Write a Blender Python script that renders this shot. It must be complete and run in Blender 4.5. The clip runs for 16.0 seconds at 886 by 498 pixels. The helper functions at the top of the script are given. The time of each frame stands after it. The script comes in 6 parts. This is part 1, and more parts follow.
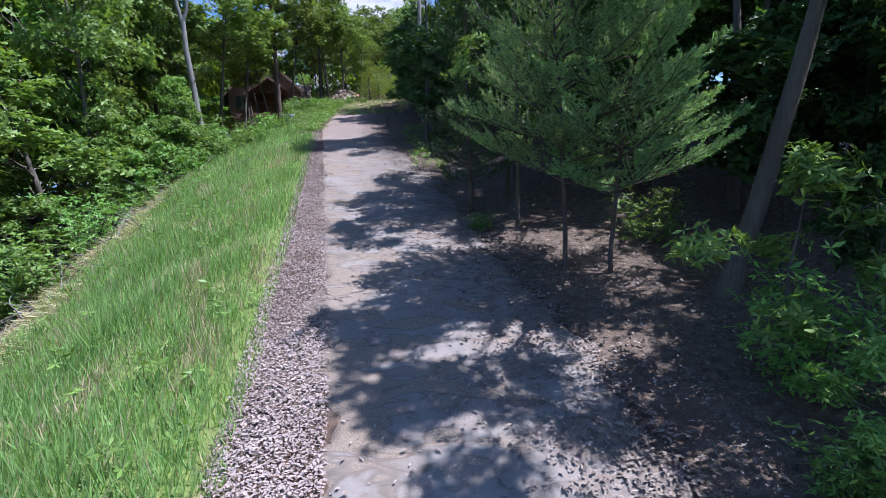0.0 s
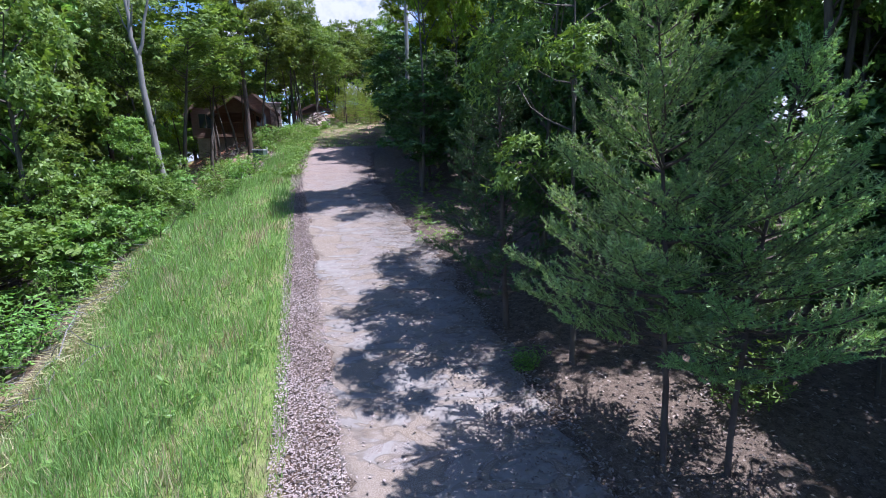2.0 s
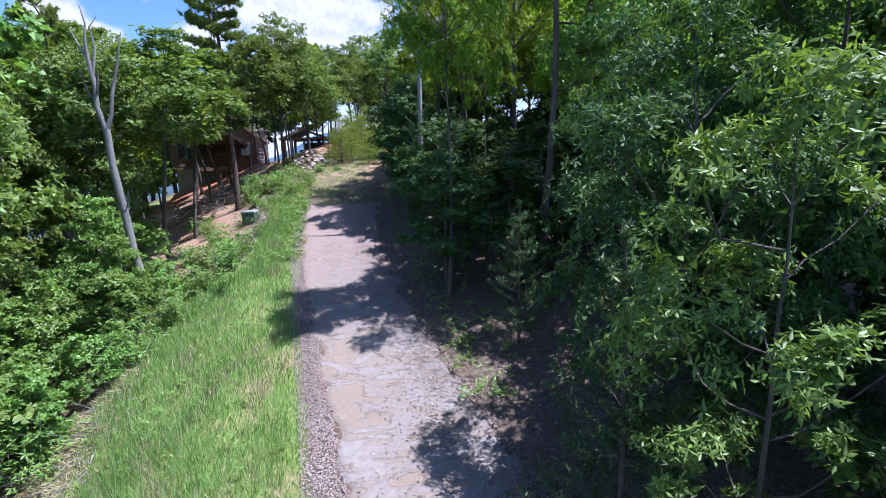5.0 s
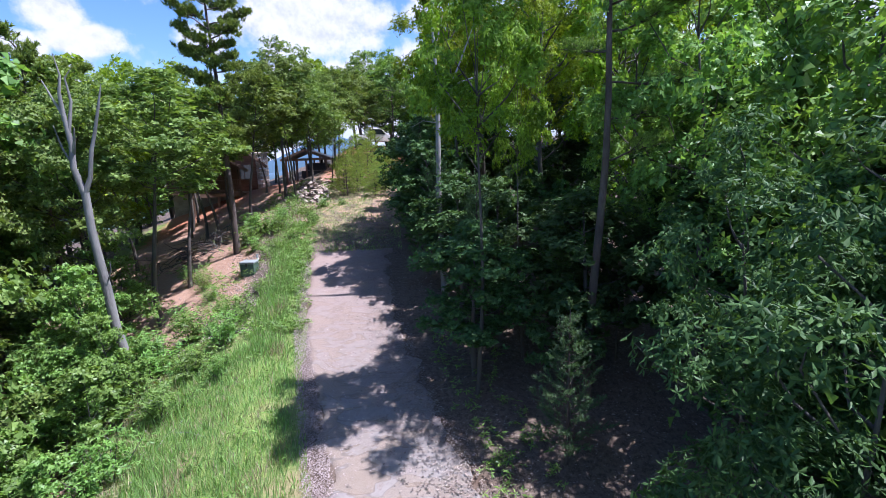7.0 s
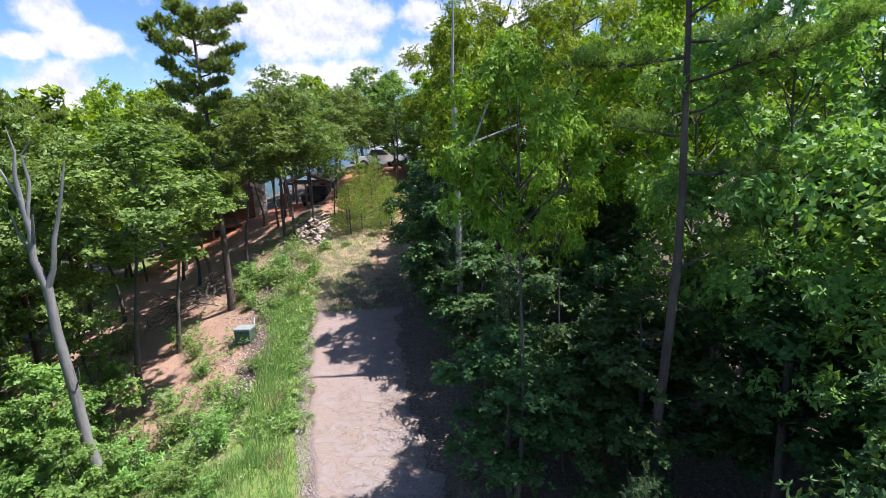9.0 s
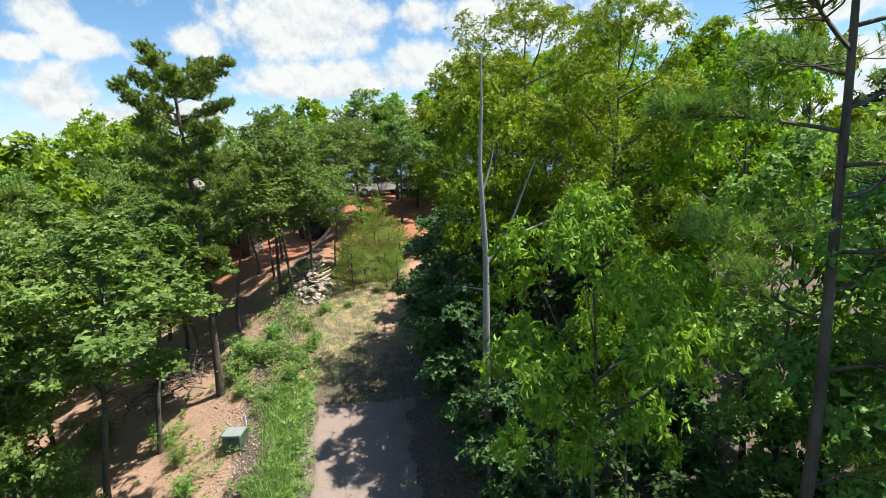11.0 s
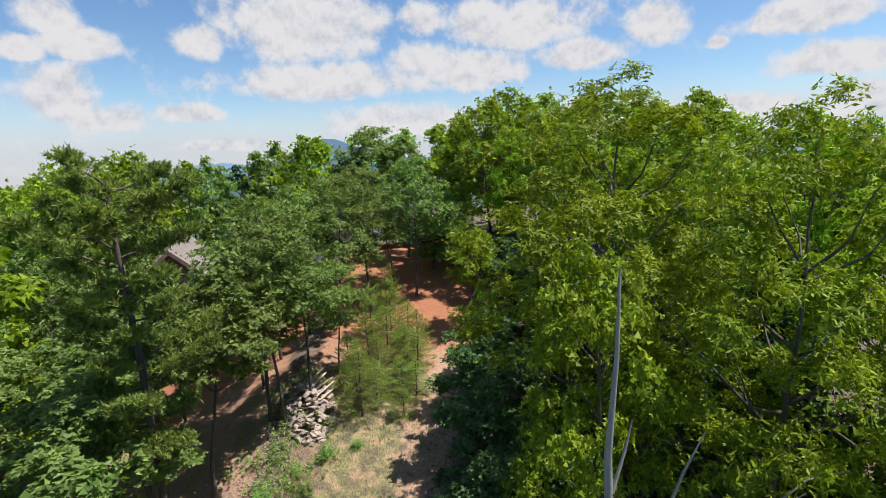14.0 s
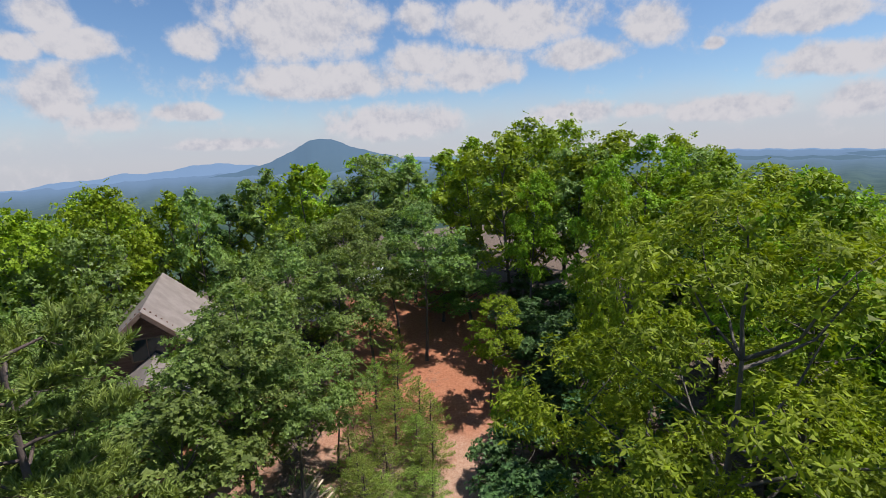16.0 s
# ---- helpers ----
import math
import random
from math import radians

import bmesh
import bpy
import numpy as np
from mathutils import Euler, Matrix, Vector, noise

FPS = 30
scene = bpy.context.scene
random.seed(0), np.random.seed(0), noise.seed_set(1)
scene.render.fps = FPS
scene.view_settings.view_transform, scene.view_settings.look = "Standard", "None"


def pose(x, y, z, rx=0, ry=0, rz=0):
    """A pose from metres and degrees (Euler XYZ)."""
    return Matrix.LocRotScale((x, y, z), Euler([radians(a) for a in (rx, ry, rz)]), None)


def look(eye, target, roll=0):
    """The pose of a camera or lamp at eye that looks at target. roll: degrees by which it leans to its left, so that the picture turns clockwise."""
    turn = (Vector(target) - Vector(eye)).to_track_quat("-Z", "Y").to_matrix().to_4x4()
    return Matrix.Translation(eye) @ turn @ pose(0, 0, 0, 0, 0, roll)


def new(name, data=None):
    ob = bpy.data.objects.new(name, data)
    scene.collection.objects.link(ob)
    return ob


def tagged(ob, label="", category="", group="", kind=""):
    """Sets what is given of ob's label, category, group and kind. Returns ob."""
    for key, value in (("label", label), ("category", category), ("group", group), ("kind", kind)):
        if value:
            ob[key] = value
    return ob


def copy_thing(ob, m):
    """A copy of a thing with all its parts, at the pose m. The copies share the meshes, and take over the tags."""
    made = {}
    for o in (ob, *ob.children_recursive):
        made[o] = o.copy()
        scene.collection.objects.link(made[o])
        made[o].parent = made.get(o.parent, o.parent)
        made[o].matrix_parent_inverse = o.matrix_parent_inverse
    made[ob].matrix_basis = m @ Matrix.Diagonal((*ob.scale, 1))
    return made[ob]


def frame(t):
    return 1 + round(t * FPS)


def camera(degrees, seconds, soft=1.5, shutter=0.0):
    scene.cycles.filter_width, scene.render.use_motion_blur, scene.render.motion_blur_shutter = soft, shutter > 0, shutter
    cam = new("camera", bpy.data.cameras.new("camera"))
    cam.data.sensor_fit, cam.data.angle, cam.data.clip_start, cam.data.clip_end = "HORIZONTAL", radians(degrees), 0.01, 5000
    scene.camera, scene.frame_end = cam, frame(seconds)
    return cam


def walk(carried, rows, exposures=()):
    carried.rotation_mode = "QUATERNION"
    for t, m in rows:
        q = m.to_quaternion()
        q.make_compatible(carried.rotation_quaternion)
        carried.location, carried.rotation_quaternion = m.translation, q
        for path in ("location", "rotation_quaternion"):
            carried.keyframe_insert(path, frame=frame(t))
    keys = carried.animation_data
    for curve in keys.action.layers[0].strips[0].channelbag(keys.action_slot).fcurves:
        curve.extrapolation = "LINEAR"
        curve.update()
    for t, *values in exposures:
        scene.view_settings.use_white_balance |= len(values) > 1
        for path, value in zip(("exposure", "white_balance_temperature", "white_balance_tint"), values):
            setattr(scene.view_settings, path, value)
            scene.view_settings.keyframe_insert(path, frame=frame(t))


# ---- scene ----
# ---------------------------------------------------------------- camera
cam = camera(83.6, 16.0, 0.6)
ROWS = [
    (0.0, -0.020, -0.035, 3.377, -0.27, -10.15, 1.61),
    (0.5, -0.326, 0.647, 3.908, -0.35, -10.16, 1.60),
    (1.0, -0.574, 1.258, 4.391, -1.45, -10.21, 1.74),
    (1.5, -0.780, 1.793, 4.873, -2.64, -10.27, 1.86),
    (2.0, -0.995, 2.358, 5.339, -3.92, -10.35, 2.09),
    (2.5, -1.187, 2.909, 5.847, -4.81, -10.48, 2.10),
    (3.0, -1.397, 3.433, 6.339, -5.39, -10.61, 2.17),
    (3.5, -1.602, 3.937, 6.829, -5.59, -10.73, 2.29),
    (4.0, -1.794, 4.480, 7.328, -5.94, -10.84, 2.27),
    (6.5, -2.331, 7.321, 9.676, -5.84, -10.69, 2.24),
    (7.0, -2.460, 7.943, 10.085, -5.90, -10.60, 2.25),
    (7.5, -2.588, 8.591, 10.497, -5.95, -10.52, 2.30),
    (8.0, -2.692, 9.244, 10.950, -5.92, -10.52, 2.36),
    (10.5, -2.945, 12.525, 13.933, -6.38, -10.68, 2.75),
    (11.0, -3.054, 13.415, 14.541, -6.38, -10.63, 2.75),
    (11.5, -3.169, 14.353, 15.123, -6.41, -10.53, 2.69),
    (12.0, -3.269, 15.330, 15.760, -6.26, -10.50, 2.61),
    (12.5, -3.335, 16.369, 16.409, -6.19, -10.52, 2.56),
    (13.0, -3.367, 17.466, 17.021, -6.24, -10.46, 2.48),
    (13.5, -3.422, 18.493, 17.630, -6.30, -10.42, 2.56),
    (14.0, -3.509, 19.525, 18.228, -6.26, -10.43, 2.56),
    (14.5, -3.590, 20.591, 18.835, -6.35, -10.41, 2.64),
    (15.0, -3.666, 21.683, 19.413, -6.32, -10.44, 2.70),
    (15.5, -3.757, 22.772, 19.997, -6.51, -10.44, 2.59),
    (16.0, -3.839, 23.840, 20.600, -6.60, -10.45, 2.50),
]
EXPOSURES = [(0.0, 0.78, 5450, 20), (4.0, 0.98, 5400, 24), (8.0, 1.0, 5750, 23), (11.0, 0.87, 6550, 5), (13.0, 0.64, 6600, 10), (14.5, 0.47, 6500, 12), (16.0, 0.28, 6450, 15)]
walk(cam, [(t, pose(x, y, z, 90 + pitch, roll, yaw)) for t, x, y, z, yaw, pitch, roll in ROWS], EXPOSURES)

# ---------------------------------------------------------------- sky and sun
SUN_AZ, SUN_EL = 95.0, 65.0          # degrees clockwise from +y, degrees up
CLOUDS = [                           # azimuth, elevation, half width, half height
    (-30.1, 13.3, 2.5, 2.0),
    (-28.4, 11.3, 3.1, 1.4),
    (-32.6, 10.6, 1.9, 1.2),
    (-30.5, 6.5, 3.6, 2.7),
    (-18.3, 12.0, 2.7, 2.1),
    (-8.4, 13.5, 8.7, 4.4),
    (-5.0, 8.3, 12.0, 2.2),
    (4.6, 10.4, 4.0, 2.3),
    (4.7, 14.2, 2.6, 2.3),
    (15.0, 13.2, 7.4, 2.8),
    (10.5, 8.9, 4.9, 2.3),
    (22.2, 9.8, 4.6, 1.8),
    (29.0, 11.9, 2.7, 2.5),
    (41.6, 10.8, 7.1, 1.9),
    (43.7, 6.8, 4.7, 1.7),
    (34.4, 9.6, 1.0, 0.7),
    (-26.6, 4.7, 3.4, 1.8),
    (-19.8, 5.4, 3.1, 1.0),
    (0.8, 3.8, 7.1, 2.3),
    (20.2, 3.9, 5.2, 1.5),
    (36.1, 3.3, 6.1, 1.4),
    (45.7, 3.1, 2.9, 1.6),
    (-16.5, 2.2, 6.6, 0.8),
    (27.7, 3.9, 2.6, 1.0),
]


def node(nt, kind, **inputs):
    n = nt.nodes.new(kind)
    for k, v in inputs.items():
        n.inputs[int(k[1:]) if k[0] == "i" and k[1:].isdigit() else k.replace("_", " ")].default_value = v
    return n


def calc(nt, op, a, b=None, c=None, clamp=False):
    n = nt.nodes.new("ShaderNodeMath")
    n.operation, n.use_clamp = op, clamp
    for i, v in enumerate((a, b, c)):
        if v is None:
            continue
        if isinstance(v, (int, float)):
            n.inputs[i].default_value = v
        else:
            nt.links.new(v, n.inputs[i])
    return n.outputs[0]


def mixed(nt, fac, a, b, blend="MIX"):
    n = nt.nodes.new("ShaderNodeMix")
    n.data_type, n.blend_type = "RGBA", blend
    for i, v in ((0, fac), (6, a), (7, b)):
        if isinstance(v, (int, float)):
            n.inputs[i].default_value = v
        elif isinstance(v, tuple):
            n.inputs[i].default_value = (*v, 1) if len(v) == 3 else v
        else:
            nt.links.new(v, n.inputs[i])
    return n.outputs[2]


def noise_tex(nt, vec, scale, detail=4.0, rough=0.55, distort=0.0):
    n = node(nt, "ShaderNodeTexNoise", Scale=scale, Detail=detail, Roughness=rough, Distortion=distort)
    if vec is not None:
        nt.links.new(vec, n.inputs["Vector"])
    return n.outputs["Fac"]


def ramp(nt, fac, lo, hi):
    n = node(nt, "ShaderNodeMapRange")
    n.interpolation_type = "SMOOTHSTEP"
    n.inputs["From Min"].default_value, n.inputs["From Max"].default_value = lo, hi
    nt.links.new(fac, n.inputs["Value"])
    return n.outputs[0]


def build_world():
    world = bpy.data.worlds.new("sky")
    scene.world = world
    world.use_nodes = True
    nt = world.node_tree
    nt.nodes.clear()
    sky = nt.nodes.new("ShaderNodeTexSky")
    sky.sky_type, sky.sun_disc = "NISHITA", False
    sky.sun_elevation, sky.sun_rotation = radians(SUN_EL), radians(SUN_AZ)
    sky.air_density, sky.dust_density, sky.ozone_density = 1.0, 0.2, 3.0
    co = nt.nodes.new("ShaderNodeTexCoord").outputs["Generated"]
    sep = nt.nodes.new("ShaderNodeSeparateXYZ")
    nt.links.new(co, sep.inputs[0])
    az = calc(nt, "ARCTAN2", sep.outputs[0], sep.outputs[1])
    el = calc(nt, "ARCSINE", sep.outputs[2])
    best = None
    for a, e, w, h in CLOUDS:
        da = calc(nt, "MULTIPLY_ADD", az, 57.2958 / w, -a / w)
        de = calc(nt, "MULTIPLY_ADD", el, 57.2958 / h, -e / h)
        de = calc(nt, "MAXIMUM", de, calc(nt, "MULTIPLY", de, -1.45))      # flat undersides
        r2 = calc(nt, "ADD", calc(nt, "MULTIPLY", da, da), calc(nt, "MULTIPLY", de, de))
        blob = calc(nt, "SUBTRACT", 1.0, calc(nt, "SQRT", r2))
        best = blob if best is None else calc(nt, "MAXIMUM", best, blob)
    # scattered clouds beyond the ones in view: noise on a flat layer
    flat = nt.nodes.new("ShaderNodeCombineXYZ")
    up = calc(nt, "MAXIMUM", calc(nt, "ADD", sep.outputs[2], 0.06), 0.05)
    nt.links.new(calc(nt, "DIVIDE", sep.outputs[0], up), flat.inputs[0])
    nt.links.new(calc(nt, "DIVIDE", sep.outputs[1], up), flat.inputs[1])
    wide = ramp(nt, noise_tex(nt, flat.outputs[0], 0.55, 4.0, 0.5), 0.55, 0.8)
    high = ramp(nt, el, radians(19), radians(26))
    best = calc(nt, "MAXIMUM", calc(nt, "MAXIMUM", best, -1.0), calc(nt, "SUBTRACT", calc(nt, "MULTIPLY", wide, high), 0.35))
    fine, puff = noise_tex(nt, co, 11.0, 9.0, 0.6), noise_tex(nt, co, 30.0, 8.0, 0.62)
    edge = calc(nt, "ADD", best, calc(nt, "MULTIPLY", calc(nt, "SUBTRACT", fine, 0.5), 2.3))
    edge = calc(nt, "ADD", edge, calc(nt, "MULTIPLY", calc(nt, "SUBTRACT", puff, 0.5), 0.75))
    mask = ramp(nt, edge, -0.3, 0.34)
    # milky air low over the horizon
    low = ramp(nt, calc(nt, "ADD", el, calc(nt, "MULTIPLY", calc(nt, "SUBTRACT", noise_tex(nt, co, 6.0, 6.0), 0.5), 0.08)), radians(7.5), radians(1.5))
    # billows: bright on the upper side, grey below
    shift = node(nt, "ShaderNodeVectorMath", i1=(0.004, 0.0, 0.014))
    nt.links.new(co, shift.inputs[0])
    above = calc(nt, "ADD", noise_tex(nt, shift.outputs[0], 11.0, 9.0, 0.6), calc(nt, "MULTIPLY", noise_tex(nt, shift.outputs[0], 30.0, 8.0, 0.62), 0.6))
    here = calc(nt, "ADD", fine, calc(nt, "MULTIPLY", puff, 0.6))
    lit = ramp(nt, calc(nt, "SUBTRACT", here, above), -0.22, 0.08)
    grey = mixed(nt, lit, (7.5, 7.9, 8.8), (10.1, 10.15, 10.4))
    air = nt.nodes.new("ShaderNodeHueSaturation")
    air.inputs["Saturation"].default_value = 1.14
    air.inputs["Value"].default_value = 1.85
    nt.links.new(sky.outputs[0], air.inputs["Color"])
    hazed = mixed(nt, calc(nt, "MULTIPLY", low, 0.85), air.outputs[0], (7.9, 8.5, 9.6))
    col = mixed(nt, mask, hazed, grey)
    bg = node(nt, "ShaderNodeBackground", Strength=0.052)
    nt.links.new(col, bg.inputs[0])
    nt.links.new(bg.outputs[0], nt.nodes.new("ShaderNodeOutputWorld").inputs[0])


build_world()
sun = new("sun", bpy.data.lights.new("sun", "SUN"))
sun.data.energy, sun.data.angle, sun.data.color = 5.0, radians(0.5), (1.0, 0.965, 0.91)
sun_from = Vector((math.sin(radians(SUN_AZ)) * math.cos(radians(SUN_EL)), math.cos(radians(SUN_AZ)) * math.cos(radians(SUN_EL)), math.sin(radians(SUN_EL))))
sun.matrix_world = look(sun_from * 60, (0, 0, 0))

# ---------------------------------------------------------------- materials


def shader(name):
    m = bpy.data.materials.new(name)
    m.use_nodes = True
    nt = m.node_tree
    return m, nt, nt.nodes["Principled BSDF"]


def place(nt):
    return nt.nodes.new("ShaderNodeTexCoord").outputs["Object"]


def bumped(nt, bsdf, height, strength=0.4, distance=0.02):
    b = node(nt, "ShaderNodeBump", Strength=strength, Distance=distance)
    nt.links.new(height, b.inputs["Height"])
    nt.links.new(b.outputs[0], bsdf.inputs["Normal"])


def surface(name, dark, mid, light, coarse=1.5, fine=18.0, rough=0.85, bump=0.4, distance=0.015, metal=0.0, island=0.0, stretch=None):
    """Two scales of colour variation, relief, and optional variation piece by piece."""
    m, nt, bsdf = shader(name)
    co = place(nt)
    if stretch:
        mp = node(nt, "ShaderNodeMapping", Scale=stretch)
        nt.links.new(co, mp.inputs[0])
        co = mp.outputs[0]
    a, b = noise_tex(nt, co, coarse, 4.0), noise_tex(nt, co, fine, 5.0, 0.65)
    col = mixed(nt, ramp(nt, a, 0.32, 0.68), dark, light)
    col = mixed(nt, ramp(nt, b, 0.3, 0.7), col, mid)
    if island:
        geo = nt.nodes.new("ShaderNodeNewGeometry").outputs["Random Per Island"]
        obj = nt.nodes.new("ShaderNodeObjectInfo").outputs["Random"]
        v = calc(nt, "MULTIPLY_ADD", calc(nt, "FRACT", calc(nt, "ADD", geo, obj)), 2 * island, 1 - island)
        hs = nt.nodes.new("ShaderNodeHueSaturation")
        nt.links.new(v, hs.inputs["Value"])
        nt.links.new(col, hs.inputs["Color"])
        col = hs.outputs[0]
    nt.links.new(col, bsdf.inputs["Base Color"])
    bsdf.inputs["Roughness"].default_value, bsdf.inputs["Metallic"].default_value = rough, metal
    bumped(nt, bsdf, b, bump, distance)
    return m


def foliage(name, dark, light, rough=0.5, through_light=0.45, sheen=0.35):
    """Leaf: varies from leaf to leaf and tree to tree, lets some light through."""
    m, nt, bsdf = shader(name)
    geo = nt.nodes.new("ShaderNodeNewGeometry").outputs["Random Per Island"]
    obj = nt.nodes.new("ShaderNodeObjectInfo").outputs["Random"]
    big = noise_tex(nt, place(nt), 0.6, 3.0)
    f = calc(nt, "ADD", calc(nt, "MULTIPLY", geo, 0.55), calc(nt, "MULTIPLY", ramp(nt, big, 0.3, 0.7), 0.45))
    col = mixed(nt, f, dark, light)
    hs = nt.nodes.new("ShaderNodeHueSaturation")
    nt.links.new(calc(nt, "MULTIPLY_ADD", obj, 0.035, 0.488), hs.inputs["Hue"])
    nt.links.new(calc(nt, "MULTIPLY", calc(nt, "MULTIPLY_ADD", obj, 0.4, 0.8), calc(nt, "MULTIPLY_ADD", calc(nt, "FRACT", calc(nt, "MULTIPLY", geo, 7.31)), 0.6, 0.7)), hs.inputs["Value"])
    nt.links.new(col, hs.inputs["Color"])
    nt.links.new(hs.outputs[0], bsdf.inputs["Base Color"])
    bsdf.inputs["Roughness"].default_value = rough
    bsdf.inputs["Specular IOR Level"].default_value = sheen
    tr = nt.nodes.new("ShaderNodeBsdfTranslucent")
    warm = mixed(nt, 1.0, hs.outputs[0], (1.12, 1.12, 0.4), "MULTIPLY")
    nt.links.new(warm, tr.inputs[0])
    mx = node(nt, "ShaderNodeMixShader", Fac=through_light)
    nt.links.new(bsdf.outputs[0], mx.inputs[1])
    nt.links.new(tr.outputs[0], mx.inputs[2])
    nt.links.new(mx.outputs[0], nt.nodes["Material Output"].inputs[0])
    return m


def ground_material():
    """Soil under all: leaf litter, mown bank, red clay and far woodland, by the cover attribute."""
    m, nt, bsdf = shader("ground")
    co = place(nt)
    cover = nt.nodes.new("ShaderNodeVertexColor")
    cover.layer_name = "cover"
    sep = nt.nodes.new("ShaderNodeSeparateColor")
    nt.links.new(cover.outputs[0], sep.inputs[0])
    n1, n2, n3 = noise_tex(nt, co, 0.7, 5.0), noise_tex(nt, co, 9.0, 5.0, 0.7), noise_tex(nt, co, 45.0, 4.0, 0.7)
    litter = mixed(nt, ramp(nt, n2, 0.3, 0.7), (0.05, 0.034, 0.023), (0.17, 0.122, 0.088))
    litter = mixed(nt, ramp(nt, n3, 0.45, 0.75), litter, (0.22, 0.168, 0.125))
    litter = mixed(nt, ramp(nt, n1, 0.55, 0.75), litter, (0.10, 0.06, 0.038))
    grass = mixed(nt, ramp(nt, n2, 0.3, 0.7), (0.09, 0.15, 0.025), (0.20, 0.26, 0.06))
    grass = mixed(nt, ramp(nt, n1, 0.5, 0.72), grass, (0.27, 0.22, 0.11))
    clay = mixed(nt, ramp(nt, n2, 0.3, 0.7), (0.31, 0.17, 0.105), (0.43, 0.275, 0.19))
    clay = mixed(nt, ramp(nt, n3, 0.5, 0.75), clay, (0.42, 0.325, 0.255))
    yards = nt.nodes.new("ShaderNodeSeparateXYZ")
    nt.links.new(co, yards.inputs[0])
    red = mixed(nt, ramp(nt, n2, 0.3, 0.7), (0.26, 0.095, 0.045), (0.40, 0.165, 0.085))
    red = mixed(nt, ramp(nt, n3, 0.55, 0.8), red, (0.42, 0.24, 0.16))
    clay = mixed(nt, ramp(nt, calc(nt, "ADD", yards.outputs[1], calc(nt, "MULTIPLY", n1, 8.0)), 44.5, 50.0), clay, red)
    wood = mixed(nt, ramp(nt, noise_tex(nt, co, 0.02, 6.0, 0.7), 0.4, 0.6), (0.03, 0.06, 0.02), (0.07, 0.11, 0.035))
    jag = calc(nt, "MULTIPLY", calc(nt, "SUBTRACT", noise_tex(nt, co, 2.2, 6.0, 0.7), 0.5), 1.1)
    col = mixed(nt, ramp(nt, calc(nt, "ADD", sep.outputs[0], jag), 0.35, 0.65), litter, grass)
    col = mixed(nt, ramp(nt, calc(nt, "ADD", sep.outputs[1], jag), 0.4, 0.7), col, clay)
    col = mixed(nt, sep.outputs[2], col, wood)
    nt.links.new(col, bsdf.inputs["Base Color"])
    bsdf.inputs["Roughness"].default_value = 0.95
    bumped(nt, bsdf, calc(nt, "ADD", n2, n3), 0.6, 0.03)
    return m


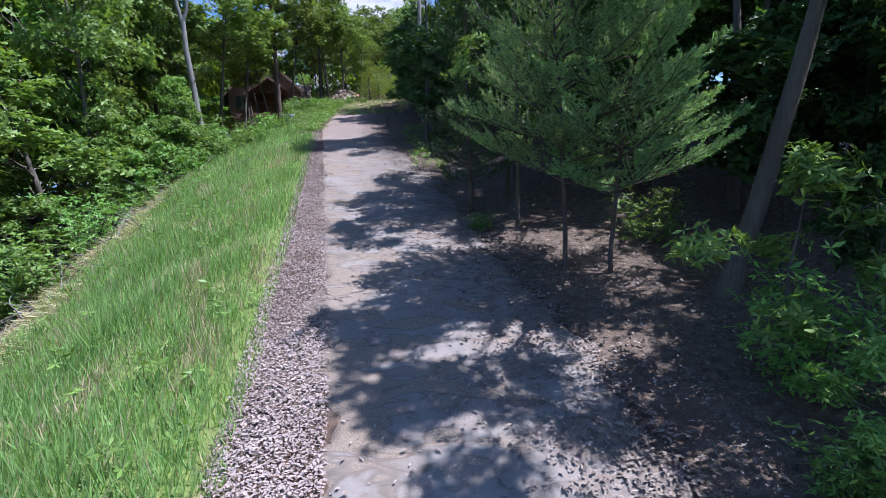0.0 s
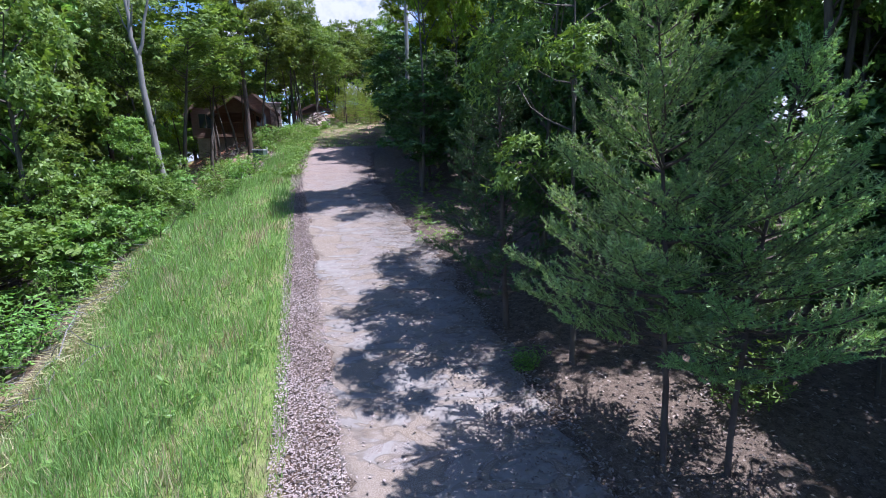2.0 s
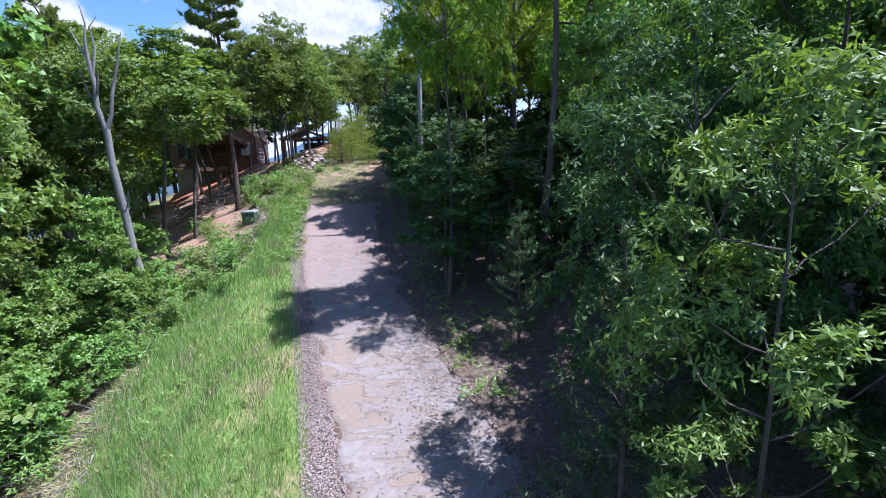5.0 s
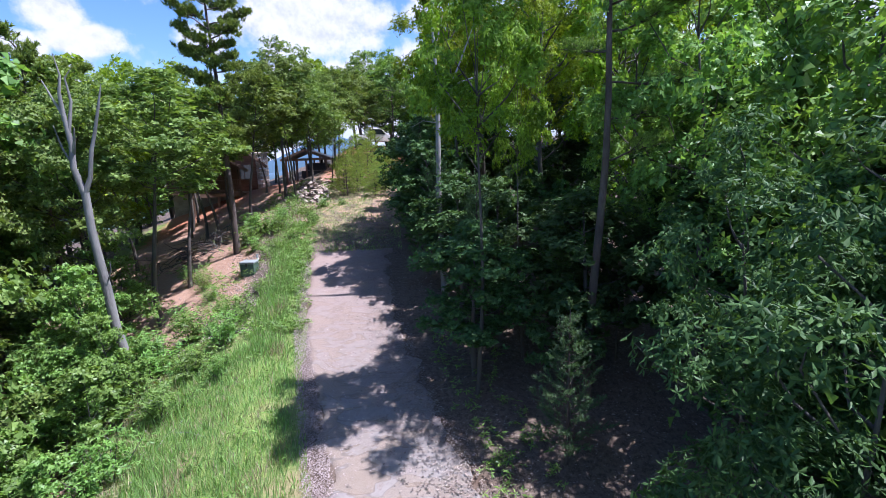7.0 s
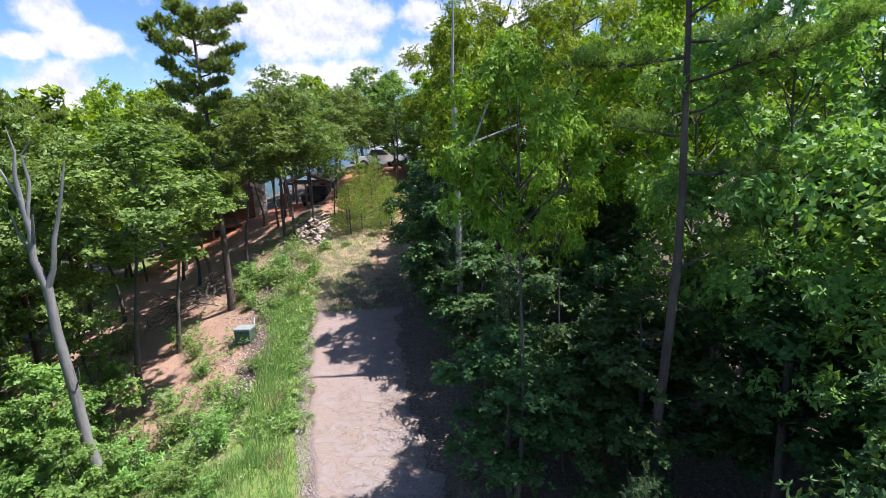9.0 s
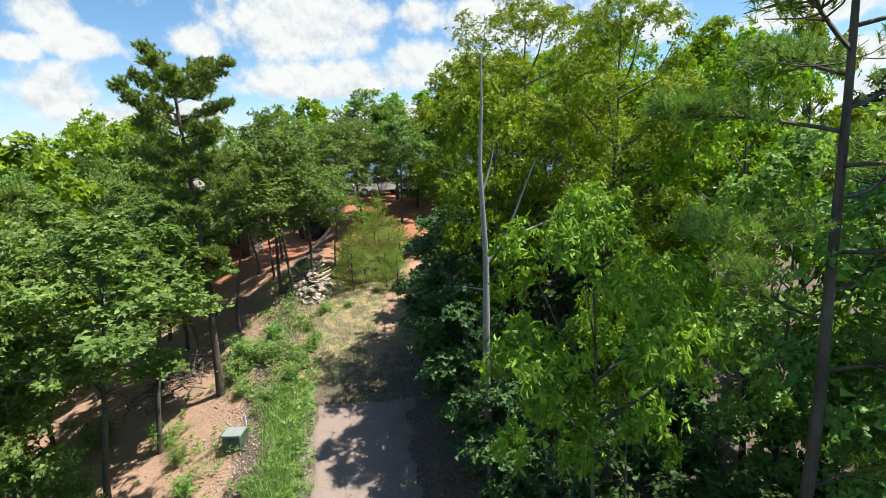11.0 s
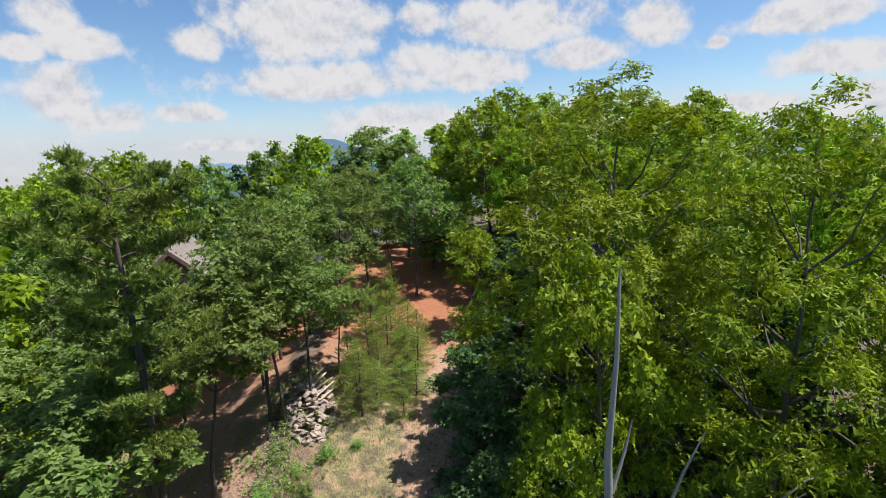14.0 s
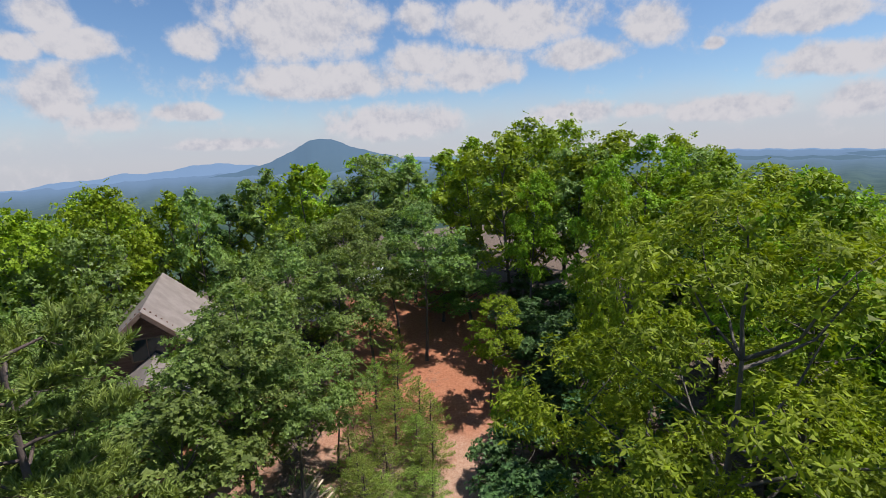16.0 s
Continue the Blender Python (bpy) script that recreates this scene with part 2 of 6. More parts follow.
def drive_material():
    """Worn pale concrete with sandy washed-out patches, fine gravel and dark stains."""
    m, nt, bsdf = shader("worn_concrete")
    co = place(nt)
    n1, n2, n3 = noise_tex(nt, co, 1.1, 7.0, 0.66, 0.9), noise_tex(nt, co, 5.0, 6.0, 0.7), noise_tex(nt, co, 60.0, 4.0, 0.7)
    slab = mixed(nt, ramp(nt, n2, 0.3, 0.72), (0.212, 0.186, 0.164), (0.27, 0.24, 0.214))
    sand = mixed(nt, ramp(nt, n3, 0.35, 0.7), (0.185, 0.15, 0.125), (0.30, 0.26, 0.235))
    m1 = ramp(nt, calc(nt, "ADD", n1, calc(nt, "MULTIPLY", calc(nt, "SUBTRACT", n2, 0.5), 0.45)), 0.535, 0.58)
    col = mixed(nt, m1, slab, sand)
    rim = calc(nt, "MULTIPLY", ramp(nt, n1, 0.49, 0.535), calc(nt, "SUBTRACT", 1.0, m1))
    col = mixed(nt, calc(nt, "MULTIPLY", rim, 0.25), col, (0.19, 0.135, 0.08))
    col = mixed(nt, calc(nt, "MULTIPLY", ramp(nt, noise_tex(nt, co, 1.7, 5.0), 0.55, 0.75), 0.4), col, (0.19, 0.155, 0.14))
    # brown washed-out scallops across the fall of the slope
    mp = node(nt, "ShaderNodeMapping", Scale=(0.9, 2.4, 1.0))
    nt.links.new(co, mp.inputs[0])
    n4 = noise_tex(nt, mp.outputs[0], 1.0, 3.0, 0.5, 0.8)
    wash = ramp(nt, n4, 0.585, 0.615)
    lip = calc(nt, "MULTIPLY", ramp(nt, n4, 0.548, 0.582), calc(nt, "SUBTRACT", 1.0, wash))
    col = mixed(nt, calc(nt, "MULTIPLY", wash, 0.75), col, mixed(nt, ramp(nt, n3, 0.35, 0.65), (0.19, 0.145, 0.105), (0.28, 0.228, 0.18)))
    col = mixed(nt, calc(nt, "MULTIPLY", lip, 0.35), col, (0.11, 0.075, 0.045))
    # muddy tongues eaten into the edge by the gravel
    worn = nt.nodes.new("ShaderNodeAttribute")
    worn.attribute_name = "wear"
    mp2 = node(nt, "ShaderNodeMapping", Scale=(0.8, 1.7, 1.0), Location=(3.0, 5.0, 0.0))
    nt.links.new(co, mp2.inputs[0])
    bite = calc(nt, "MULTIPLY_ADD", worn.outputs["Fac"], 0.23, noise_tex(nt, mp2.outputs[0], 1.3, 3.0, 0.5, 0.9))
    tongue = ramp(nt, bite, 0.615, 0.64)
    brim = calc(nt, "MULTIPLY", ramp(nt, bite, 0.578, 0.612), calc(nt, "SUBTRACT", 1.0, tongue))
    col = mixed(nt, calc(nt, "MULTIPLY", tongue, 0.8), col, mixed(nt, ramp(nt, n3, 0.35, 0.65), (0.17, 0.125, 0.085), (0.29, 0.23, 0.175)))
    col = mixed(nt, calc(nt, "MULTIPLY", brim, 0.5), col, (0.105, 0.07, 0.042))
    wash = calc(nt, "MAXIMUM", wash, tongue)
    m1 = calc(nt, "MAXIMUM", m1, wash)
    # red clay dust towards the upper end
    run = nt.nodes.new("ShaderNodeSeparateXYZ")
    nt.links.new(co, run.inputs[0])
    dust = ramp(nt, calc(nt, "ADD", run.outputs[1], calc(nt, "MULTIPLY", n2, 6.0)), 18.0, 32.0)
    col = mixed(nt, calc(nt, "MULTIPLY", dust, 0.75), col, mixed(nt, ramp(nt, n3, 0.3, 0.7), (0.21, 0.145, 0.118), (0.31, 0.225, 0.19)))
    nt.links.new(col, bsdf.inputs["Base Color"])
    bsdf.inputs["Roughness"].default_value = 0.9
    h = calc(nt, "ADD", calc(nt, "MULTIPLY", m1, -1.2), calc(nt, "ADD", n2, calc(nt, "MULTIPLY", n3, 0.5)))
    bumped(nt, bsdf, h, 0.3, 0.012)
    return m


def far_material(name, near, far, haze_glow):
    """Distant land with the haze of miles of air painted on as colour and blue glow."""
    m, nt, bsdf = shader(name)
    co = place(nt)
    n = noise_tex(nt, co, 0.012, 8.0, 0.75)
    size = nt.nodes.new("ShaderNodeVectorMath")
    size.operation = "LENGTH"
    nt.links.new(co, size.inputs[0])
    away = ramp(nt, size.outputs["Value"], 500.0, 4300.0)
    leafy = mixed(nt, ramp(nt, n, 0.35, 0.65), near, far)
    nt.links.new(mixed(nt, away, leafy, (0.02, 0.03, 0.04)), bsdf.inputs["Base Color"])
    nt.links.new(mixed(nt, away, mixed(nt, 0.6, (0.01, 0.015, 0.015), haze_glow), haze_glow), bsdf.inputs["Emission Color"])
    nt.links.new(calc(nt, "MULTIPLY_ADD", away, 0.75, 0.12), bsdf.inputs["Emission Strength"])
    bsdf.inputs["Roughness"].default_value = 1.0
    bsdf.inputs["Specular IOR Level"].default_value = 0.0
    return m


M_GROUND, M_DRIVE = ground_material(), drive_material()
M_OAK = foliage("oak_leaf", (0.105, 0.19, 0.046), (0.285, 0.41, 0.096), 0.46, 0.40, 0.28)
M_OAK_CROWN = foliage("high_oak_leaf", (0.086, 0.146, 0.036), (0.26, 0.35, 0.084), 0.5, 0.40, 0.22)
M_OAK_YOUNG = foliage("young_oak_leaf", (0.112, 0.182, 0.012), (0.338, 0.45, 0.028), 0.5, 0.38, 0.16)
M_CHESTNUT = foliage("chestnut_leaf", (0.115, 0.19, 0.015), (0.26, 0.37, 0.032), 0.5, 0.34, 0.22)
# oak leaf darkened: the shade of the wood is put into this colour
M_OAK_SHADED = foliage("shaded_oak_leaf", (0.040, 0.086, 0.028), (0.118, 0.198, 0.06), 0.5, 0.32, 0.2)
M_BUSH = foliage("bush_leaf", (0.12, 0.22, 0.045), (0.25, 0.38, 0.085), 0.45, 0.38, 0.42)
M_PINE = foliage("pine_needle", (0.105, 0.165, 0.038), (0.31, 0.395, 0.08), 0.55, 0.32)
M_PINE_SOFT = foliage("soft_pine_needle", (0.14, 0.235, 0.10), (0.46, 0.62, 0.28), 0.5, 0.38)
# bluer pine needle, darkened further: shade at the drive's edge put into colour
M_PINE_SHADED = foliage("shaded_pine_needle", (0.05, 0.10, 0.048), (0.14, 0.215, 0.095), 0.55, 0.3)
M_PINE_YOUNG = foliage("young_pine_needle", (0.165, 0.235, 0.042), (0.35, 0.44, 0.088), 0.5, 0.38)
M_GRASS = foliage("grass_blade", (0.185, 0.305, 0.085), (0.355, 0.50, 0.20), 0.55, 0.5)
M_STRAW = foliage("dry_grass", (0.34, 0.29, 0.16), (0.52, 0.46, 0.30), 0.7, 0.3)
M_BARK = surface("bark", (0.06, 0.05, 0.042), (0.10, 0.085, 0.07), (0.16, 0.14, 0.12), 3.0, 22.0, 0.95, 0.9, 0.03, stretch=(1, 1, 0.2))
M_BARK_PINE = surface("pine_bark", (0.06, 0.042, 0.035), (0.10, 0.072, 0.06), (0.17, 0.135, 0.115), 4.0, 16.0, 0.95, 0.9, 0.03, stretch=(1, 1, 0.35))
M_DEAD = surface("bare_grey_wood", (0.18, 0.165, 0.155), (0.26, 0.245, 0.235), (0.35, 0.335, 0.32), 2.0, 20.0, 0.9, 0.5, 0.02, stretch=(1, 1, 0.2))
M_SNAG = surface("weathered_wood", (0.10, 0.092, 0.084), (0.22, 0.206, 0.192), (0.33, 0.315, 0.30), 2.0, 20.0, 0.9, 0.5, 0.02, stretch=(1, 1, 0.2))
M_STONE = surface("gravel", (0.27, 0.20, 0.172), (0.36, 0.288, 0.255), (0.46, 0.385, 0.35), 1.0, 30.0, 0.9, 0.3, 0.01, island=0.2)
M_LITTER = surface("dead_leaf", (0.13, 0.09, 0.068), (0.22, 0.175, 0.145), (0.32, 0.272, 0.235), 2.0, 14.0, 0.9, 0.2, 0.01, island=0.45)
M_ROCK = surface("rubble_stone", (0.25, 0.19, 0.155), (0.345, 0.27, 0.225), (0.44, 0.36, 0.305), 1.2, 12.0, 0.9, 0.7, 0.03, island=0.25)

# ---------------------------------------------------------------- land
_ys = np.linspace(-200, 400, 6001)
_slope = 0.206 * (1 - np.clip((_ys - 46) / 20, 0, 1)) - 0.30 * np.clip((_ys - 78) / 40, 0, 1)
_slope *= np.clip((_ys + 120) / 60, 0, 1)
_rise = np.cumsum(_slope) * 0.1
_rise -= np.interp(0.0, _ys, _rise)


def left_edge(y):
    """Where the gravel of the drive meets the mown bank."""
    return np.interp(y, (-20, 0, 8.7, 19.6, 24.3, 29.5, 34, 60), (0.6, -1.3, -2.93, -5.05, -5.95, -6.4, -6.8, -6.8))


def right_edge(y):
    return np.interp(y, (-20, 0, 5.9, 9.0, 13.3, 18.8, 24.0, 29.0, 34, 60), (6.0, 2.6, 1.7, 0.9, 0.1, -1.5, -2.5, -2.75, -2.6, 2.5))


def ripple(x, y):
    return (0.05 * np.sin(x * 1.3 + 0.7 * np.sin(y * 0.9)) * np.sin(y * 1.1 + 0.5) + 0.04 * np.sin(x * 2.9 + y * 1.7) * np.sin(y * 2.3 - x * 0.8)
            + 0.12 * np.sin(x * 0.31 + 1.0) * np.sin(y * 0.27))


def height(x, y):
    """Height of the hill at a place (arrays or numbers)."""
    x, y = np.asarray(x, float), np.asarray(y, float)
    base = np.interp(y, _ys, _rise)
    dl, dr = left_edge(y) - x, x - right_edge(y)
    drop = 0.36 * np.clip(dl - 1.6, 0, None) - 0.10 * np.clip(dl - 12, 0, None)
    steep = np.clip((25 - y) / 5, 0, 1)
    drop = drop + 0.30 * np.clip(dl - 5.5, 0, 14) * steep
    drop = drop + 0.2 * np.clip(dr - 22, 0, None) - 0.03 * np.clip(dr, 0, 8)
    off = np.clip(np.maximum(dl, dr) / 1.5, 0, 1)
    z = base - drop + ripple(x, y) * off
    # level yard round the house
    side = np.clip((-x - 6.5) / 3.0, 0, 1) * np.clip((y - 42) / 6, 0, 1) * np.clip((78 - y) / 12, 0, 1)
    side = side * side * (3 - 2 * side)
    yard = 8.15 - 0.3 * np.clip(-x - 13, 0, None)
    z = z * (1 - side) + np.minimum(z, yard) * side
    # the valley far around
    r = np.hypot(x, y - 30)
    plain = -165 + 7 * np.sin(x * 0.004 + 1) * np.sin(y * 0.0033) + 3 * np.sin(x * 0.013) * np.sin(y * 0.011 + 2)
    k = np.clip((r - 110) / 500, 0, 1)
    k = k * k * (3 - 2 * k)
    return np.maximum(z, -115) * (1 - k) + plain * k


def ground_z(x, y):
    return float(height(x, y))


def mesh_object(name, verts, faces, material, parent=None, label="", smooth=False):
    me = bpy.data.meshes.new(name)
    me.from_pydata(verts, [], faces)
    if smooth:
        me.polygons.foreach_set("use_smooth", [True] * len(me.polygons))
    me.materials.append(material)
    me.update()
    ob = new(name, me)
    if parent is not None:
        ob.parent = parent
    if label:
        ob["label"] = label
    return ob


def part(name, bm, material, parent, label=""):
    """Links a bmesh as one mesh object under a thing or a part."""
    me = bpy.data.meshes.new(name)
    bm.to_mesh(me)
    bm.free()
    me.materials.append(material)
    ob = new(name, me)
    ob.parent = parent
    if label:
        ob["label"] = label
    return ob


def thing(name, m, label, category, group="", kind=""):
    ob = new(name)
    ob.empty_display_size = 0.2
    ob.matrix_world = m
    return tagged(ob, label, category, group, kind)


def axis_points(lo, hi, step, far, grow=1.16):
    inner = list(np.arange(lo, hi + 1e-6, step))
    out, d, v = [], step, hi
    while v < far:
        d *= grow
        v += d
        out.append(v)
    back, d, v = [], step, lo
    while v > -far:
        d *= grow
        v -= d
        back.append(v)
    return np.array(back[::-1] + inner + out)


def build_ground():
    xs, ys = axis_points(-24, 14, 0.45, 4850), axis_points(-4, 58, 0.45, 4850)
    gx, gy = np.meshgrid(xs, ys)
    gz = height(gx, gy)
    nx, ny = len(xs), len(ys)
    verts = np.stack([gx, gy, gz], -1).reshape(-1, 3)
    idx = np.arange(nx * ny).reshape(ny, nx)
    faces = np.stack([idx[:-1, :-1], idx[:-1, 1:], idx[1:, 1:], idx[1:, :-1]], -1).reshape(-1, 4)
    ob = mesh_object("ground", verts.tolist(), faces.tolist(), M_GROUND, smooth=True)
    dl, dr = (left_edge(gy) - gx).ravel(), (gx - right_edge(gy)).ravel()
    x, y = gx.ravel(), gy.ravel()
    step = lambda v, a, b: np.clip((v - a) / (b - a), 0, 1)
    mown = step(dl, -0.3, 0.2) * (1 - step(dl, 4.0, 5.0)) * (1 - step(y, 23, 27)) + step(dl, -0.6, 0) * (1 - step(dl, 0.8, 1.6)) * step(y, 21, 24) * (1 - step(y, 30, 34))
    mown = np.maximum(mown, step(y, 30, 31.5) * (1 - step(y, 41, 45)) * step(x, -7.5, -6.5) * (1 - step(x, -3.6, -2.4)) * 0.5)
    mown = np.maximum(mown, 0.8 * step(y, 33, 37) * (1 - step(y, 47, 50)) * step(-x, 13, 15) * (1 - step(-x, 20, 24)))
    clay = step(y, 22, 26) * step(dl, 1.2, 2.6) * (1 - step(dl, 12, 15)) * (1 - step(y, 60, 66)) * 0.8
    clay = np.maximum(clay, 0.5 * step(y, 29.5, 31.5) * (1 - step(y, 42, 45)) * step(x, -9.5, -8) * (1 - step(x, -2.6, -1.8)))
    track = np.interp(y, (31, 36, 41, 45, 49, 56), (-4.0, -2.8, -1.9, -1.0, 0.6, 1.0))
    clay = np.maximum(clay, (1 - step(np.abs(x - track), 0.9, 2.0)) * (0.62 * step(y, 30.5, 33) + 0.38 * step(y, 40, 43)) * (1 - step(y, 60, 64)))
    clay = np.maximum(clay, 0.7 * step(y, 40, 43) * (1 - step(y, 60, 64)) * step(x, -9, -7) * (1 - step(x, 2, 4)))
    clay = np.maximum(clay, 0.9 * step(y, 47, 49) * (1 - step(y, 55, 58)) * step(x, -8, -6) * (1 - step(x, 1, 3)))
    clay = np.maximum(clay, 0.6 * step(dl, 5.0, 5.3) * (1 - step(dl, 6.5, 7.5)) * step(y, 4, 8) * (1 - step(y, 20, 24)))
    far = step(np.hypot(x, y - 30), 110, 200)
    lay = ob.data.color_attributes.new("cover", "FLOAT_COLOR", "POINT")
    lay.data.foreach_set("color", np.stack([mown, clay, far, np.ones_like(far)], -1).ravel())
    return tagged(ob, "wooded hillside of leaf litter, grass bank and red clay", "ground", kind="structure")


def build_drive():
    rng = np.random.default_rng(3)
    n_u, ys = 26, np.arange(-8.0, 30.0, 0.12)
    ln, rn = np.cumsum(rng.normal(0, 0.05, len(ys))), np.cumsum(rng.normal(0, 0.06, len(ys)))
    ln, rn = ln - np.convolve(ln, np.ones(15) / 15, "same"), rn - np.convolve(rn, np.ones(15) / 15, "same")
    verts, faces = [], []
    for i, y in enumerate(ys):
        gap = np.interp(y, (-8, 6, 10, 14, 24, 31), (0.74, 0.72, 0.6, 0.5, 0.3, 0.25))
        lobe = 0.16 * math.sin(y * 1.9 + 2 * math.sin(y * 0.7)) + 0.10 * math.sin(y * 4.3 + 1) + 0.06 * math.sin(y * 9.1) + 0.05 * math.sin(y * 15.7)
        a, b = left_edge(y) + gap + lobe * min(1.0, 1.5 * gap), right_edge(y) - 0.1 + np.clip(rn[i] * 1.2, -0.3, 0.3)
        for j in range(n_u + 1):
            u = j / n_u
            x = a + (b - a) * u
            yy = y + (0.25 * math.sin(u * 7.0) + 0.3 * math.sin(u * 17) * 0.3 if i == len(ys) - 1 else 0)
            lift = 0.035 if 0 < j < n_u and i < len(ys) - 1 else -0.06
            rut = -0.03 * math.exp(-((u - 0.28) / 0.10) ** 2) - 0.03 * math.exp(-((u - 0.72) / 0.10) ** 2)
            verts.append((x, yy, ground_z(x, yy) + lift + (rut * 0.6 if lift > 0 else 0) + 0.012 * noise.noise(Vector((x * 2, yy * 2, 0)))))
        if i:
            k = i * (n_u + 1)
            faces += [(k - n_u - 1 + j, k - n_u + j, k + j + 1, k + j) for j in range(n_u)]
    ob = mesh_object("driveway", verts, faces, M_DRIVE, smooth=True)
    lay = ob.data.color_attributes.new("wear", "FLOAT_COLOR", "POINT")
    lay.data.foreach_set("color", np.repeat(np.array([math.exp(-j / n_u * 4.0) for j in range(n_u + 1)] * len(ys)), 4))
    return tagged(ob, "worn pale concrete driveway with sandy washed-out patches", "driveway", kind="structure")


build_ground()
build_drive()

# ---------------------------------------------------------------- plants: builders


def tubes(paths, sides=5):
    """Tapered round limbs from lists of (x, y, z, radius)."""
    verts, faces = [], []
    for path in paths:
        pts = np.array([q[:3] for q in path], float)
        start = len(verts)
        for i, q in enumerate(path):
            d = pts[min(i + 1, len(pts) - 1)] - pts[max(i - 1, 0)]
            d = d / (np.linalg.norm(d) + 1e-9)
            side = np.cross(d, (0.31, 0.95, 0.1) if abs(d[2]) > 0.9 else (0, 0, 1.0))
            side /= np.linalg.norm(side) + 1e-9
            other = np.cross(d, side)
            for s in range(sides):
                a = 2 * math.pi * s / sides
                verts.append(tuple(pts[i] + q[3] * (math.cos(a) * side + math.sin(a) * other)))
        for i in range(len(path) - 1):
            for s in range(sides):
                a, b = start + i * sides + s, start + i * sides + (s + 1) % sides
                faces.append((a, b, b + sides, a + sides))
    return verts, faces


def blades(origin, along, across, length, width, fold=0.0):
    """Folded leaves: arrays of root, unit direction, unit side; two triangles each."""
    n = len(origin)
    nrm = np.cross(along, across)
    mid = origin + along * (length * 0.5)[:, None]
    a = origin
    b = mid + across * (width * 0.5)[:, None] + nrm * (width * fold)[:, None]
    c = origin + along * length[:, None]
    d = mid - across * (width * 0.5)[:, None] + nrm * (width * fold)[:, None]
    verts = np.stack([a, b, c, d], 1).reshape(-1, 3)
    k = np.arange(n)[:, None] * 4
    faces = np.concatenate([k + np.array([[0, 1, 2]]), k + np.array([[0, 2, 3]])], 1).reshape(-1, 3)
    return verts, faces


def slivers(origin, along, across, length, width):
    """Plain pointed leaves for trees farther off: one triangle each."""
    a = origin
    b = origin + along * (length * 0.55)[:, None] + across * (width * 0.8)[:, None]
    c = origin + along * length[:, None] - across * (width * 0.2)[:, None]
    return np.stack([a, b, c], 1).reshape(-1, 3), np.arange(3 * len(origin)).reshape(-1, 3)


def unit(v):
    return v / (np.linalg.norm(v, axis=-1, keepdims=True) + 1e-9)


def tri_mesh(name, verts, faces, material):
    """Quick mesh from arrays of triangles."""
    me = bpy.data.meshes.new(name)
    verts, faces = np.asarray(verts, np.float32), np.asarray(faces, np.int32)
    me.vertices.add(len(verts))
    me.vertices.foreach_set("co", verts.ravel())
    me.loops.add(faces.size)
    me.loops.foreach_set("vertex_index", faces.ravel())
    me.polygons.add(len(faces))
    me.polygons.foreach_set("loop_start", np.arange(len(faces), dtype=np.int32) * 3)
    me.materials.append(material)
    me.update(calc_edges=True)
    me.validate()
    return me


def whorls(rng, centres, outward, per, leaf, droop=0.35, plain=False, hang=0.12, broad=0.62):
    """Rosettes of leaves round twig tips."""
    n = len(centres)
    ax = unit(outward * 0.7 + np.array([0, 0, 0.7]) + rng.normal(0, 0.45, (n, 3)))
    s = unit(np.cross(ax, unit(rng.normal(0, 1, (n, 3)))))
    t = np.cross(ax, s)
    ang = (np.arange(per)[None, :] + rng.random((n, 1))) * (2 * math.pi / per) + rng.normal(0, 0.3, (n, per))
    rad = np.cos(ang)[..., None] * s[:, None] + np.sin(ang)[..., None] * t[:, None]
    along = unit(rad + ax[:, None] * rng.uniform(-droop, 0.5, (n, per, 1)) + np.array([0, 0, -hang]))
    across = unit(np.cross(along, ax[:, None] + 0.45 * rng.normal(0, 1, (n, per, 3))))
    ln = leaf * rng.uniform(0.6, 1.25, (n, per))
    root = np.repeat(centres[:, None], per, 1)
    if plain:
        return slivers(root.reshape(-1, 3), along.reshape(-1, 3), across.reshape(-1, 3), ln.ravel(), ln.ravel() * broad)
    return blades(root.reshape(-1, 3), along.reshape(-1, 3), across.reshape(-1, 3), ln.ravel(), ln.ravel() * rng.uniform(0.27, 0.38, n * per), 0.14)


def bent(rng, a, direction, length, r0, r1, n=5, lift=0.0, wobble=0.12):
    """A wandering limb as a tapered path."""
    p, d, out = np.array(a, float), np.array(direction, float), []
    for i in range(n + 1):
        out.append((*p, r0 + (r1 - r0) * i / n))
        d = unit(d + rng.normal(0, wobble, 3) + np.array([0, 0, lift]))
        p = p + d * length / n
    return out


def wood(trunks, limbs, material, root, name="trunk"):
    """Trunk and limbs as one grown piece."""
    v, f = tubes(trunks, 8)
    w, g = tubes(limbs, 3)
    k = len(v)
    v, f = v + w, f + [tuple(i + k for i in q) for q in g]
    pts, start = np.array(v), k
    for path in limbs:          # each limb grows out of the wood nearest to its foot
        if start:
            near = int(np.argmin(((pts[:start] - np.array(path[0][:3])) ** 2).sum(1)))
            f.append((near, start, start + 1))
        start += 3 * len(path)
    return mesh_object(name, v, f, material, root, smooth=True)


TALL, WIDE = {}, {}


def along_trunk(trunk, z):
    tz = [q[2] for q in trunk]
    return np.array([np.interp(z, tz, [q[0] for q in trunk]), np.interp(z, tz, [q[1] for q in trunk]), z])


